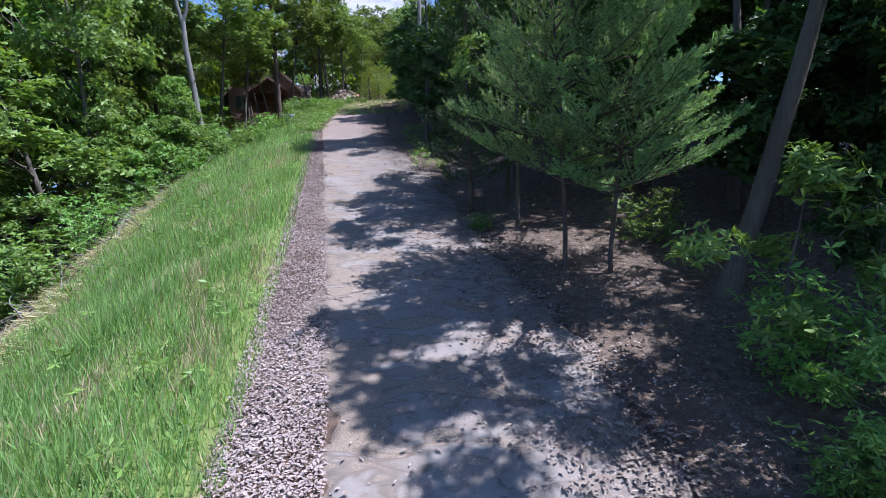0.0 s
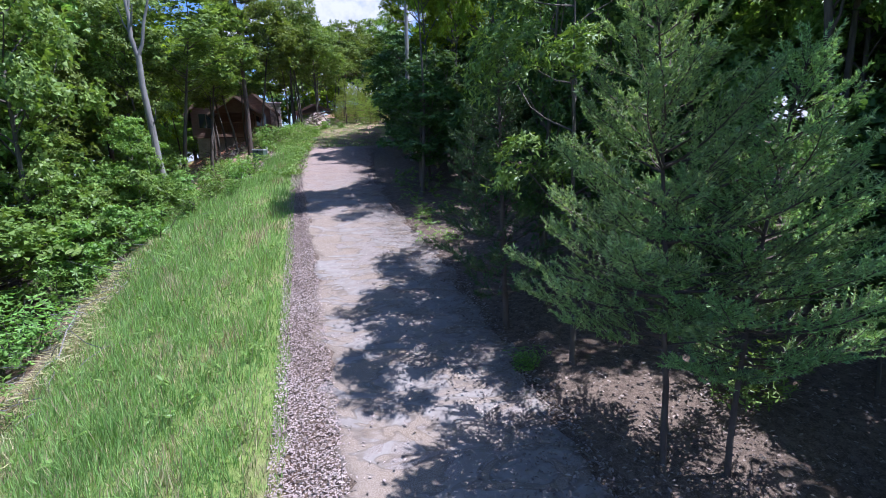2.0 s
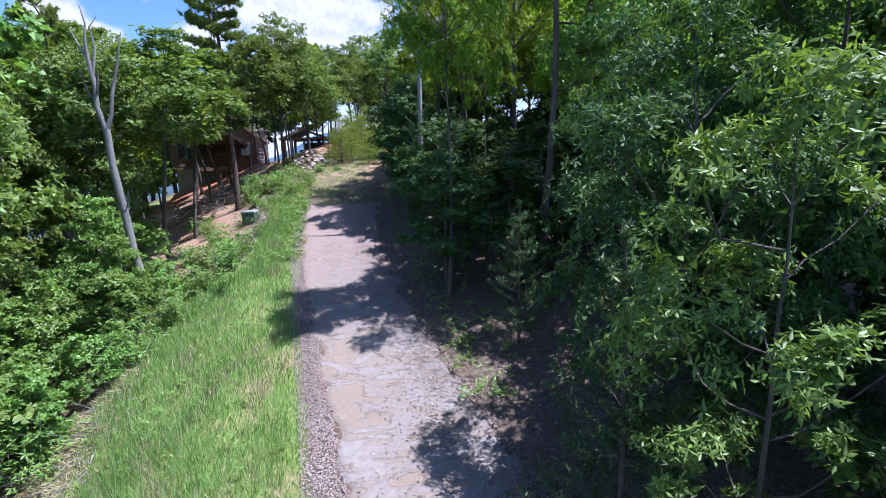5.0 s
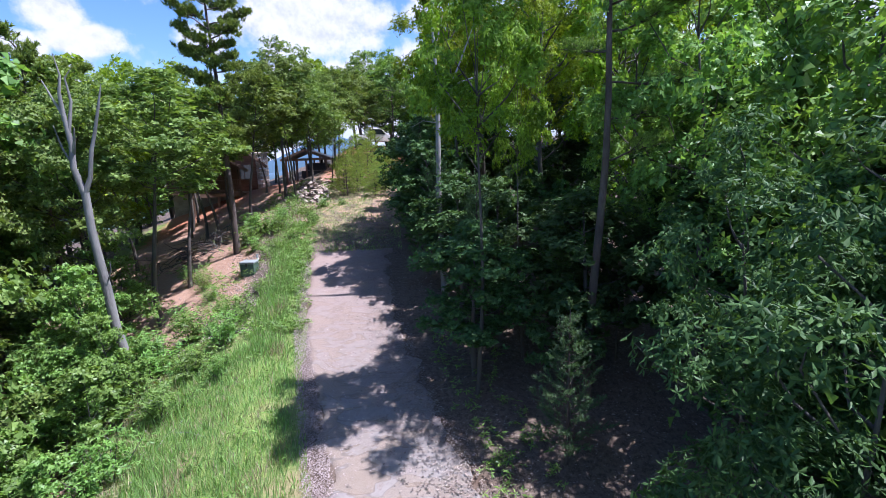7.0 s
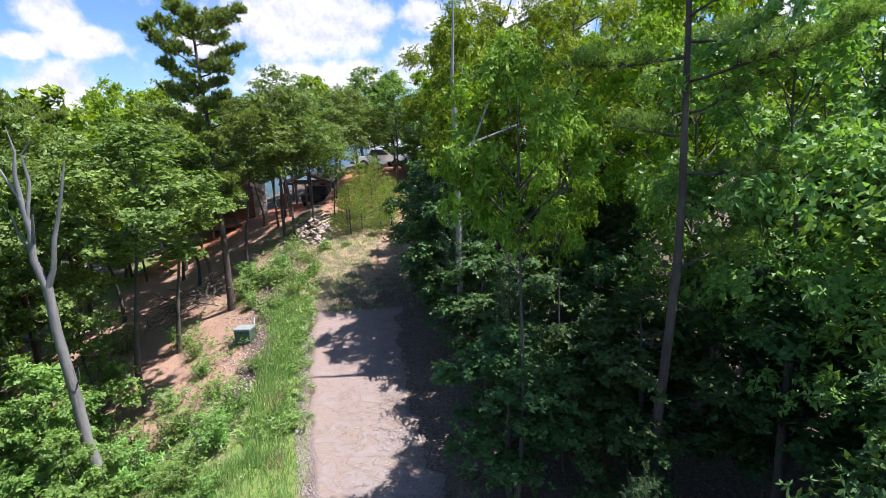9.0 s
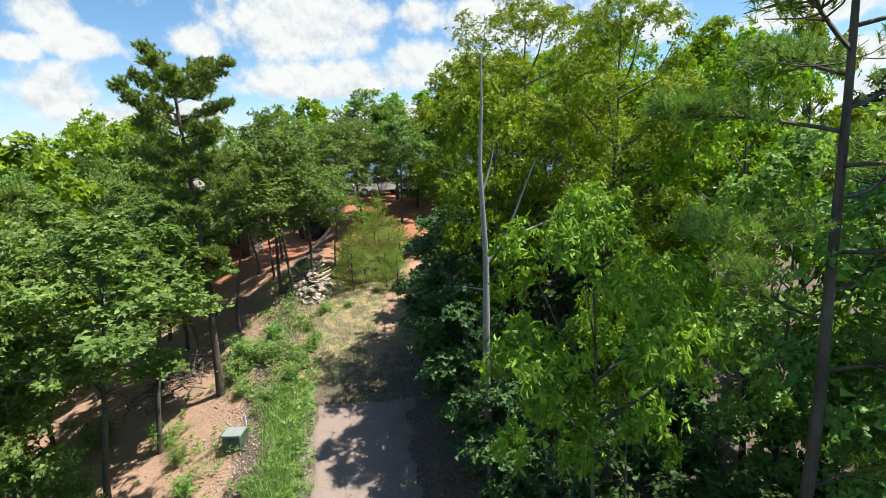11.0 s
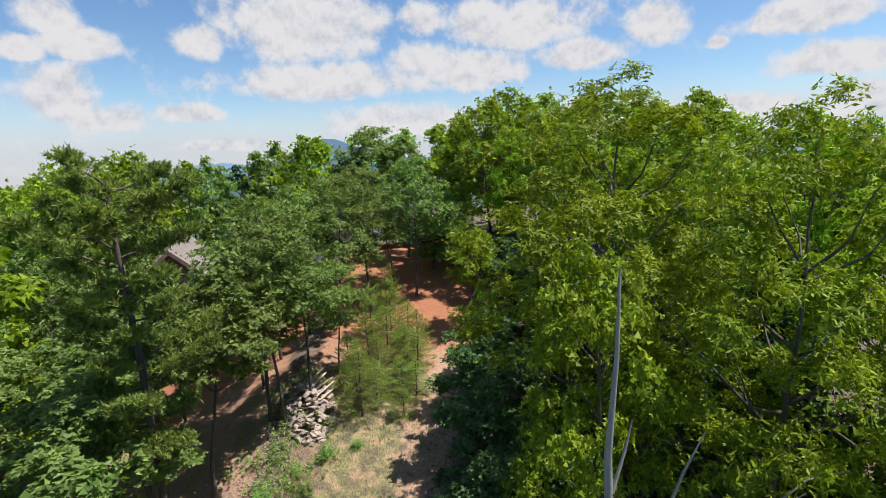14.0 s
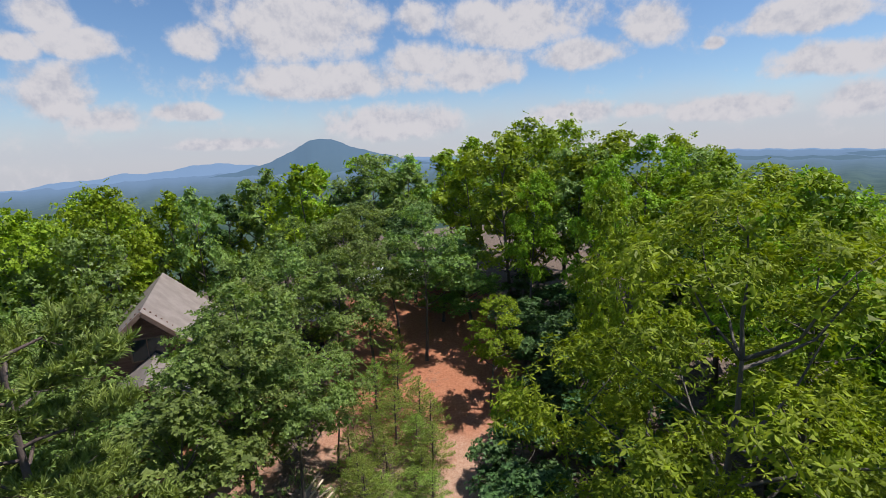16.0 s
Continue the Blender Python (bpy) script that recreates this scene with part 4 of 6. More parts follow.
def build_house():
    h = thing("house", pose(-15.4, 46.5, 0, 0, 0, 17) @ pose(15.5, -46.2, 0), "brown timber cabin with a gabled porch and raised deck among oaks", "house")
    part("foundation", box_bm(-18.9, 50.2, 4.6, -12.6, 58.8, 7.9), M_CHIMNEY, h)
    # gable wall of lapped boards
    for i in range(26):
        z = 7.9 + i * 0.22
        half = 3.45 if z < 10.2 else 3.45 * (1 - (z - 10.2) / 3.35)
        if half > 0.15:
            part("board", box_bm(-15.75 - half, 49.97 - 0.012 * (i % 2), z, -15.75 + half, 50.1, z + 0.225, 0.006), M_WALL, h)
    part("wall", box_bm(-19.2, 50.1, 7.9, -19.05, 59, 10.3), M_WALL, h)
    part("wall", box_bm(-12.45, 50.1, 7.9, -12.3, 59, 10.3), M_WALL, h)
    part("wall", prism_bm([(-19.2, 7.9), (-12.3, 7.9), (-12.3, 10.2), (-15.75, 13.4), (-19.2, 10.2)], 58.9, 59.05), M_WALL, h)
    part("floor", box_bm(-19.1, 50.1, 7.9, -12.4, 58.9, 8.05), M_DECK, h)
    pitched(h, "roof", -19.8, -11.7, 49.3, 59.6, 9.75, 13.5, M_ROOF)
    window_set(h, -14.0, -12.9, 49.95, 8.9, 10.0)
    window_set(h, -16.5, -15.0, 49.95, 10.9, 12.0)
    window_set(h, -18.6, -17.4, 49.95, 8.8, 10.0)
    # porch and deck
    deck_z = 8.0
    for i in range(22):
        part("deck_board", box_bm(-17.3 + i * 0.16, 46.0, deck_z, -17.3 + i * 0.16 + 0.15, 49.93, deck_z + 0.05), M_DECK, h)
    part("beam", bar_bm((-17.3, 46.05, deck_z - 0.12), (-13.8, 46.05, deck_z - 0.12), 0.1, 0.22), M_DECK, h)
    for x in (-17.2, -15.5, -13.9):
        g = ground_z(x + 0.1, 46.4)
        part("post", bar_bm((x, 46.1, g - 1.0), (x, 46.1, 9.75 if x != -15.5 else deck_z), 0.15), M_DECK, h)
    part("rail", bar_bm((-17.2, 46.1, deck_z + 0.98), (-13.9, 46.1, deck_z + 0.98), 0.09, 0.05), M_DECK, h)
    part("rail", bar_bm((-17.2, 46.1, deck_z + 0.16), (-13.9, 46.1, deck_z + 0.16), 0.06, 0.05), M_DECK, h)
    for i in range(24):
        part("baluster", bar_bm((-17.05 + i * 0.135, 46.1, deck_z + 0.16), (-17.05 + i * 0.135, 46.1, deck_z + 0.97), 0.035), M_DECK, h)
    pitched(h, "porch_roof", -17.6, -13.3, 45.6, 50.1, 9.55, 11.1, M_ROOF, 0.12)
    part("gable", prism_bm([(-17.2, 9.75), (-13.8, 9.75), (-15.45, 10.95)], 46.0, 46.1), M_WALL, h)
    # stairs down from the deck
    for i in range(9):
        part("step", box_bm(-13.75 + i * 0.27, 46.2, deck_z - 0.18 * (i + 1), -13.47 + i * 0.27, 47.3, deck_z - 0.18 * (i + 1) + 0.05), M_DECK, h)
    part("stringer", bar_bm((-13.8, 46.2, deck_z - 0.1), (-11.3, 46.2, deck_z - 1.75), 0.05, 0.24), M_DECK, h)
    # stone chimney, course by course
    rng = random.Random(5)
    for i in range(15):
        for j in range(3):
            part("stone", box_bm(-12.5 + j * 0.32, 49.45 - rng.uniform(0, 0.05), 6.4 + i * 0.3, -12.5 + j * 0.32 + 0.3, 50.0, 6.4 + i * 0.3 + 0.28, 0.03), M_CHIMNEY, h)
    part("chimney_cap", box_bm(-12.6, 49.35, 10.9, -11.45, 50.1, 11.0, 0.02), M_CHIMNEY, h)
    return h


def build_carport():
    c = thing("carport", pose(0, 0, 0), "open timber carport with a dark pitched roof", "carport")
    z = 8.1
    pitched(c, "roof", -12.4, -8.0, 54.6, 60.5, z + 2.15, z + 3.0, M_METAL_DARK, 0.1)
    for x in (-12.0, -10.2, -8.4):
        for y in (55.0, 60.0):
            part("post", bar_bm((x, y, ground_z(x, y) - 0.3), (x, y, z + 2.3), 0.16), M_DECK, c)
    part("beam", bar_bm((-12.1, 55.0, z + 2.2), (-8.3, 55.0, z + 2.2), 0.12, 0.2), M_DECK, c)
    part("beam", bar_bm((-12.1, 60.0, z + 2.2), (-8.3, 60.0, z + 2.2), 0.12, 0.2), M_DECK, c)
    return c


def build_car(name, x, y, turn, paint, label):
    """A pickup: bonnet, cabin with glass, open bed, four wheels."""
    c = thing(name, pose(x, y, ground_z(x, y) + 0.02, 0, 0, turn), label, "car")
    outline = [(-2.5, 0.45), (2.4, 0.45), (2.5, 0.75), (2.4, 1.0), (1.1, 1.1), (0.45, 1.72), (-0.85, 1.75), (-1.0, 1.1), (-2.5, 1.08)]
    bm = prism_bm(outline, -0.9, 0.9)
    bmesh.ops.bevel(bm, geom=bm.edges[:], offset=0.05, segments=2, affect="EDGES")
    body = part("body", bm, paint, c)
    for s in (-1, 1):
        part("side_window", prism_bm([(0.85, 1.14), (0.4, 1.62), (-0.75, 1.65), (-0.85, 1.14)], s * 0.885, s * 0.915), M_GLASS, body)
        part("bumper", box_bm(s * 2.45 - 0.1, -0.85, 0.42, s * 2.45 + 0.1, 0.85, 0.62, 0.03), M_METAL_DARK, c)
    part("windscreen", bar_bm((1.06, 0, 1.17), (0.5, 0, 1.7), 0.02, 1.5), M_GLASS, body)
    for wx in (-1.6, 1.55):
        for wy in (-0.86, 0.86):
            bm = bmesh.new()
            bmesh.ops.create_cone(bm, cap_ends=True, segments=20, radius1=0.37, radius2=0.37, depth=0.24)
            bmesh.ops.bevel(bm, geom=bm.edges[:], offset=0.03, segments=1, affect="EDGES")
            bmesh.ops.transform(bm, matrix=pose(wx, wy, 0.37, 90), verts=bm.verts)
            w = part("wheel", bm, M_TYRE, c)
            bm = bmesh.new()
            bmesh.ops.create_cone(bm, cap_ends=True, segments=16, radius1=0.2, radius2=0.17, depth=0.26)
            bmesh.ops.transform(bm, matrix=pose(wx, wy, 0.37, 90), verts=bm.verts)
            part("rim", bm, M_LID, w)
    return c


def build_utility_box():
    x, y = -8.55, 28.75
    b = thing("utility_box", pose(x, y, ground_z(x, y), 0, 0, -8) @ Matrix.Diagonal((0.8, 0.8, 0.95, 1)), "green metal utility box with a pale lid on the bank", "utility box")
    part("body", box_bm(-0.36, -0.32, -0.1, 0.36, 0.32, 0.44, 0.02), M_BOX, b)
    part("lid", box_bm(-0.39, -0.35, 0.44, 0.39, 0.35, 0.54, 0.025), M_LID, b, "pale grey lid")
    part("hasp", box_bm(-0.05, -0.38, 0.34, 0.05, -0.345, 0.47, 0.006), M_METAL_DARK, b)
    p = thing("marker_post", pose(x + 0.15, y + 0.75, ground_z(x + 0.15, y + 0.75)), "short white marker post behind the utility box", "post")
    part("shaft", box_bm(-0.035, -0.035, -0.2, 0.035, 0.035, 0.42, 0.01), M_WHITE, p)
    part("cap", box_bm(-0.042, -0.042, 0.42, 0.042, 0.042, 0.45, 0.012), M_LID, p)


ROCKS = []
for k in range(5):
    rr = random.Random(40 + k)
    bm = bmesh.new()
    bmesh.ops.create_icosphere(bm, subdivisions=1, radius=1)
    for v in bm.verts:
        v.co *= rr.uniform(0.72, 1.15)
        v.co.z *= 0.6
    me = bpy.data.meshes.new("rock")
    bm.to_mesh(me)
    bm.free()
    me.materials.append(M_ROCK)
    ROCKS.append(me)


def build_rock_pile():
    rng = random.Random(9)
    pile = thing("rock_pile", pose(0, 0, 0), "heap of pale rubble stones on the bank", "rock pile")
    for i in range(300):
        u, w = rng.uniform(-1, 1), rng.uniform(-1, 1)
        if u * u + w * w > 1:
            continue
        x, y = -7.35 + u * 0.95 - 0.25 * w, 39.2 + w * 2.0
        lift = 0.75 * max(0.0, 1 - u * u - w * w) * rng.uniform(0.2, 1.0)
        ob = new("rock", ROCKS[i % 5])
        s = rng.uniform(0.07, 0.2)
        ob.matrix_world = pose(x, y, ground_z(x, y) + lift, rng.uniform(-30, 30), rng.uniform(-30, 30), rng.uniform(0, 360)) @ Matrix.Diagonal((s * 1.4, s, s * rng.uniform(0.4, 0.8), 1))
        ob.parent = pile
    for i in range(5):
        x, y = -7.3 + 0.16 * i, 40.7 - 0.22 * i
        z = ground_z(x, y) + 0.62 - 0.05 * i
        a = radians(58 + rng.uniform(-30, 30))
        b = thing("plank", pose(0, 0, 0), "pale sawn plank lying on the rubble heap", "plank", "planks on the rubble")
        part("timber", bar_bm((x - math.cos(a) * 0.55, y - math.sin(a) * 0.55, z - 0.18), (x + math.cos(a) * 0.55, y + math.sin(a) * 0.55, z + 0.02), 0.08, 0.03), M_PLANK, b)


def sticks(name, centre, spread, count, length, material, label, seed, heap=0.3, thick=0.02):
    """A tangle of dead brushwood."""
    rng = np.random.default_rng(seed)
    paths = []
    for i in range(count):
        x, y = centre[0] + rng.normal(0, spread[0]), centre[1] + rng.normal(0, spread[1])
        z = ground_z(x, y) + abs(rng.normal(0, heap))
        a = rng.random() * 6.28
        paths.append(bent(rng, (x, y, z), (math.cos(a), math.sin(a), rng.normal(0.05, 0.25)), length * rng.uniform(0.5, 1.3), thick * rng.uniform(0.5, 1.3), 0.004, 4, -0.03, 0.2))
    v, f = tubes(paths, 3)
    return tagged(mesh_object(name, v, f, material), label, "brushwood", kind="stuff")


def build_dead_trees():
    x, y = -0.8, 25.2
    g = ground_z(x, y)
    t = thing("dead_tree", pose(x, y, g), "bare grey dead tree with a forked limb", "tree")
    h = 16.8 - g
    trunk = [(0.0, 0.0, -0.3, 0.12), (-0.08, 0.0, h * 0.3, 0.1), (0.02, 0.05, h * 0.58, 0.075), (-0.06, 0.03, h * 0.78, 0.05), (0.02, 0.0, h * 0.9, 0.03), (0.05, 0.02, h, 0.015)]
    v, f = tubes([trunk], 8)
    mesh_object("trunk", v, f, M_DEAD, t, smooth=True)
    fork = 11.8 - g
    for path in ([(0.0, 0.04, fork, 0.045), (0.45, 0.1, fork + 0.6, 0.038), (1.2, 0.2, fork + 0.85, 0.03), (2.2, 0.25, fork + 1.2, 0.022), (2.7, 0.2, fork + 1.35, 0.016), (3.05, 0.2, fork + 1.6, 0.013), (3.6, 0.1, fork + 1.75, 0.008)],
                 [(0.45, 0.1, fork + 0.5, 0.035), (0.75, 0.1, fork + 1.2, 0.03), (1.1, 0.15, fork + 2.0, 0.022), (1.35, 0.1, fork + 2.6, 0.008)],
                 [(2.3, 0.25, fork + 1.15, 0.016), (2.7, 0.3, fork + 1.1, 0.012), (3.2, 0.35, fork + 1.25, 0.005)],
                 [(0.0, 0.02, fork + 1.9, 0.03), (0.22, 0.1, fork + 2.5, 0.02), (0.3, 0.1, fork + 2.9, 0.008)],
                 [(0.0, 0.02, fork - 0.6, 0.02), (-0.5, 0.1, fork - 0.5, 0.014), (-0.9, 0.15, fork - 0.7, 0.005)]):
        v, f = tubes([path], 6)
        mesh_object("limb", v, f, M_DEAD, t, smooth=True)
    x, y = -10.6, 22.4
    g = ground_z(x, y)
    t = thing("dead_tree", pose(x, y, g), "weathered grey forked snag at the edge of the clearing", "tree")
    trunk = [(0.3, 0.0, -0.3, 0.18), (0.2, 0.06, 1.0, 0.145), (0.06, -0.05, 2.2, 0.13), (-0.02, 0.0, 6.6 - g, 0.125), (-0.2, 0.05, 8.4 - g, 0.105), (-0.18, 0.0, 9.5 - g, 0.1)]
    v, f = tubes([trunk], 9)
    mesh_object("trunk", v, f, M_SNAG, t, smooth=True)
    for path in ([(-0.18, 0.0, 9.4, 0.115), (-0.36, 0.0, 10.15, 0.1), (-0.34, 0.05, 10.8, 0.09), (-0.42, 0.05, 11.6, 0.075), (-0.4, 0.0, 12.1, 0.055), (-0.31, 0.0, 12.55, 0.035), (-0.4, 0.0, 13.1, 0.012)],
                 [(-0.35, 0.05, 11.1, 0.06), (-0.2, 0.1, 11.9, 0.045), (-0.26, 0.1, 12.5, 0.03), (-0.05, 0.15, 12.8, 0.01)],
                 [(-0.4, 0.03, 11.5, 0.05), (-0.6, 0.0, 12.0, 0.035), (-0.78, 0.0, 12.45, 0.012)],
                 [(-0.34, 0.05, 10.5, 0.06), (-0.2, -0.1, 10.75, 0.05), (-0.06, -0.2, 11.2, 0.02)],
                 [(-0.17, 0.0, 9.5, 0.1), (0.02, 0.0, 9.9, 0.075), (0.16, 0.0, 10.6, 0.065), (0.3, 0.05, 11.1, 0.055), (0.5, 0.0, 11.7, 0.045), (0.66, 0.0, 12.3, 0.015)],
                 [(-0.25, 0.05, 9.9, 0.04), (-0.62, 0.1, 10.7, 0.035), (-0.75, 0.1, 11.3, 0.012)],
                 [(0.02, 0.0, 7.0, 0.03), (0.2, -0.1, 7.3, 0.02), (0.24, -0.15, 7.6, 0.008)]):
        v, f = tubes([[(px, py, pz - g, r * 0.8) for px, py, pz, r in path]], 7)
        mesh_object("limb", v, f, M_SNAG, t, smooth=True)


def build_far_building():
    a, d = radians(-37.3), 1150.0
    x, y = d * math.sin(a), 24 + d * math.cos(a)
    z = ground_z(x, y) - 6
    b = thing("warehouse", pose(x, y, z, 0, 0, 30), "long white flat-roofed building in the valley", "building")
    part("wall", box_bm(-26, -10, -30, 26, 10, 9, 0.3), M_WHITE, b)
    part("roof", box_bm(-27, -11, 9, 27, 11, 10, 0.2), M_LID, b)


build_house()
build_carport()
build_car("pickup", -9.4, 57.5, 80, M_METAL_DARK, "dark pickup parked under the carport")
build_car("pickup", -3.9, 59.4, 15, M_WHITE, "white pickup parked on the red clay yard")
build_car("pickup", -0.6, 60.2, 100, M_WHITE, "white pickup half hidden behind the trees")
build_utility_box()
build_rock_pile()
build_dead_trees()
build_far_building()
sticks("brush_pile", (-12.6, 34.2), (0.9, 0.6), 130, 1.4, M_BARK, "dark heap of cut brushwood in the clearing", 3, 0.35, 0.03)
sticks("dead_brush", (-8.4, 7.5), (0.5, 2.6), 160, 1.3, M_SNAG, "dry grey brushwood along the bank", 4, 0.12, 0.014)
sticks("dead_brush", (-9.2, 15.5), (0.5, 2.8), 160, 1.2, M_SNAG, "dry grey brushwood along the bank", 5, 0.12, 0.014)

# ---------------------------------------------------------------- woods
CHESTNUT = oak("chestnut_oak", 21, 9.6, 2.0, 0.55, 2500, 0.150, M_CHESTNUT, "chestnut oak with bright yellow-green leaf rosettes", lobes=15, hang=0.4, per=6, plain=False, thick=0.1)
BROAD = oak("chestnut_oak", 22, 13.4, 3.3, 0.22, 6800, 0.135, M_OAK_YOUNG, "broad tall chestnut oak with bright sunlit leaves", lobes=26, loose=0.78, hang=0.22, per=6, plain=False, thick=0.16)
BRIGHT = [
    oak("chestnut_oak", 24, 12.3, 2.7, 0.20, 3500, 0.14, M_OAK_YOUNG, "tall chestnut oak with a yellow-green crown", lobes=20, hang=0.22, loose=0.82),
    oak("chestnut_oak", 25, 11.6, 2.5, 0.24, 3200, 0.14, M_OAK_YOUNG, "chestnut oak with a rounded yellow-green crown", lobes=17, hang=0.25, loose=0.82),
]
LOW = [
    oak("oak_tree", 23, 8.0, 2.0, 0.08, 2700, 0.125, M_OAK_SHADED, "leafy oak with limbs down to the ground beside the drive", lobes=20, plain=False, thick=0.09),
    oak("oak_tree", 26, 7.4, 1.5, 0.14, 2300, 0.105, M_BUSH, "slim young oak with pale shining leaves beside the drive", lobes=14, plain=False, thick=0.06),
]
OAKS = [
    oak("oak_tree", 11, 12.4, 2.8, 0.22, 2500, 0.165, M_OAK, "tall oak with a dense green crown in the wood", lobes=20),
    oak("oak_tree", 12, 12.0, 2.5, 0.18, 2300, 0.165, M_OAK, "slender oak with a ragged green crown in the wood", lobes=18),
]
HIGH = [
    oak("oak_tree", 16, 12.0, 2.7, 0.26, 2500, 0.15, M_OAK_CROWN, "oak with a bare trunk and a high green crown", lobes=18, thick=0.12),
    oak("oak_tree", 17, 11.4, 2.5, 0.30, 2300, 0.15, M_OAK_CROWN, "slim oak with a bare leaning trunk and high crown", lobes=15, thick=0.105, lean=0.06),
    oak("oak_tree", 18, 11.8, 2.1, 0.40, 2000, 0.15, M_OAK_CROWN, "slim oak with a long bare trunk and small high crown", lobes=16, thick=0.10),
]
SHADE = oak("oak_tree", 19, 11.6, 2.5, 0.36, 2300, 0.15, M_OAK_SHADED, "large oak with a dark trunk deep in the wood", lobes=17, thick=0.15, lean=0.05)
LEANER = oak("oak_tree", 20, 11.0, 1.85, 0.62, 1500, 0.14, M_OAK_SHADED, "oak with a thick dark leaning trunk beside the drive", lobes=11, thick=0.15, lean=0.0, tilt=(0.19, -0.11))
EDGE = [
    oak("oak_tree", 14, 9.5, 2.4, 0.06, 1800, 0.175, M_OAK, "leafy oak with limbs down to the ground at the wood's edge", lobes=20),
    oak("oak_tree", 15, 8.5, 2.2, 0.05, 1600, 0.175, M_OAK_SHADED, "leafy oak with low limbs at the wood's edge, leaves coloured as in shade", lobes=18),
]
LIGHT = [
    oak("oak_tree", 31, 10.5, 2.9, 0.14, 640, 0.285, M_OAK, "green oak in the wood on the hilltop", lobes=14, twigs=0, sprays=7),
    oak("oak_tree", 32, 10.0, 2.8, 0.16, 640, 0.285, M_OAK_YOUNG, "sunlit green oak in the wood on the hilltop", lobes=13, twigs=0, sprays=7),
    oak("oak_tree", 33, 11.0, 2.7, 0.12, 640, 0.285, M_OAK_SHADED, "green oak in the wood on the hilltop, leaves coloured as in shade", lobes=14, twigs=0, sprays=7),
]
HILLTOP = [
    oak("oak_tree", 34, 11.0, 2.9, 0.18, 1450, 0.2, M_OAK, "rounded green oak on the hilltop", lobes=18, twigs=1, sprays=8),
    oak("oak_tree", 35, 10.6, 2.7, 0.18, 1450, 0.2, M_OAK_YOUNG, "rounded light green oak on the hilltop", lobes=17, twigs=1, sprays=8),
]
UNDER = [
    oak("sapling", 41, 5.0, 1.5, 0.08, 480, 0.19, M_OAK_SHADED, "understorey sapling with green leaves coloured as in shade", thick=0.04, lobes=10, twigs=0),
    oak("sapling", 42, 4.0, 1.3, 0.06, 560, 0.15, M_BUSH, "small leafy sapling at the wood's edge", thick=0.035, lobes=10, twigs=0),
]
NEAR_PINE = feather_pine("young_pine", 51, 5.4, 2.3, 0.27, M_PINE_SOFT, "young pine with feathery pale green needles", 0.038, (-0.55, -0.4), 0.27, 16, 58, 0.05, 0.0085, rise=0.5)
YOUNG_PINE = feather_pine("young_pine", 52, 5.0, 2.1, 0.08, M_PINE_YOUNG, "bushy young pine beside the track", 0.06, (0.1, 0.0), 0.36, 8, 18, 0.10, 0.016, False, 0.4)
DARK_PINE = feather_pine("pine_sapling", 53, 6.5, 2.0, 0.14, M_PINE_SHADED, "dense dark green young pine at the drive's edge, needles coloured as in shade", 0.07, (0.0, 0.1), 0.42, 8, 20, 0.12, 0.016, False, 0.5)
TALL_PINE = layered_pine("pine_tree", 54, 12.2, 0.15, [(0.40 + 0.57 * (i + 0.4) / 36, (1.2 if i < 6 else 1.7 if i < 18 else 1.35 if i < 23 else 1.9 if i < 32 else 1.2) * (0.7, 1.15, 0.9)[i % 3], i * 137.5, 0.02 + 0.012 * i) for i in range(36)], "tall pine with a bare trunk and tufted olive-green crown", 20, 0.02, 13)
BIG_PINE = layered_pine("pine_tree", 55, 13.2, 0.125, [(z, r, a, u) for z, r, a, u in (
    (0.45, 1.6, -20, 0.0), (0.52, 2.0, 20, 0.05), (0.58, 2.2, -10, 0.05), (0.63, 1.8, 80, 0.1), (0.66, 2.6, 0, 0.02), (0.70, 2.4, 300, 0.05), (0.73, 2.0, 178, 0.0), (0.75, 2.8, 10, 0.03), (0.78, 2.0, 250, 0.1),
    (0.81, 2.2, 170, 0.04), (0.83, 3.0, -5, 0.08), (0.86, 2.2, 60, 0.2), (0.88, 2.3, 190, 0.25), (0.90, 2.8, -15, 0.3), (0.93, 2.0, 110, 0.4), (0.95, 2.0, 215, 0.6), (0.96, 2.0, 340, 0.7))], "large dark pine with wide level boughs and a forked top", 34, 0.0065, 19, 0.105)
SHRUBS = [
    shrub("bush", 61, 1.1, 0.7, 330, 0.11, M_BUSH, "bright green leafy bush on the bank"),
    shrub("bush", 62, 1.6, 1.0, 380, 0.13, M_BUSH, "leafy green bush at the wood's edge"),
]
# the brighter bush leaf stands in for sun that the oaks keep off
SPRAY = oak("sapling", 43, 2.6, 0.9, 0.12, 420, 0.11, M_BUSH, "slender green sapling beside the drive, leaves coloured bright as if sunlit", thick=0.03, lobes=9, plain=False)
used = set()


def put(ob, x, y, turn=None, size=1.0, tall=1.0, group=""):
    turn = (x * 77.7 + y * 31.3) % 360 if turn is None else turn
    got = stand(ob, x, y, turn, size, tall, 0.05, first=ob.name not in used)
    used.add(ob.name)
    if group:
        got["group"] = group
    return got


def grow(ob, x, y, top, wide, group=""):
    """A tree whose crown reaches up to a height and out to a radius."""
    size = wide / WIDE[ob.name]
    return put(ob, x, y, None, size, (top - ground_z(x, y)) / (0.945 * TALL[ob.name] * size), group)


def canopy(x, y):
    """Height of the tree tops over the hilltop."""
    return float(np.interp(x, (-34, -27, -20, -15, -10, -4, 2, 7, 12, 18, 24), (15.0, 16.4, 18.0, 19.1, 19.9, 20.4, 20.3, 21.2, 20.2, 18.6, 17.0))) + 0.02 * (y - 58)


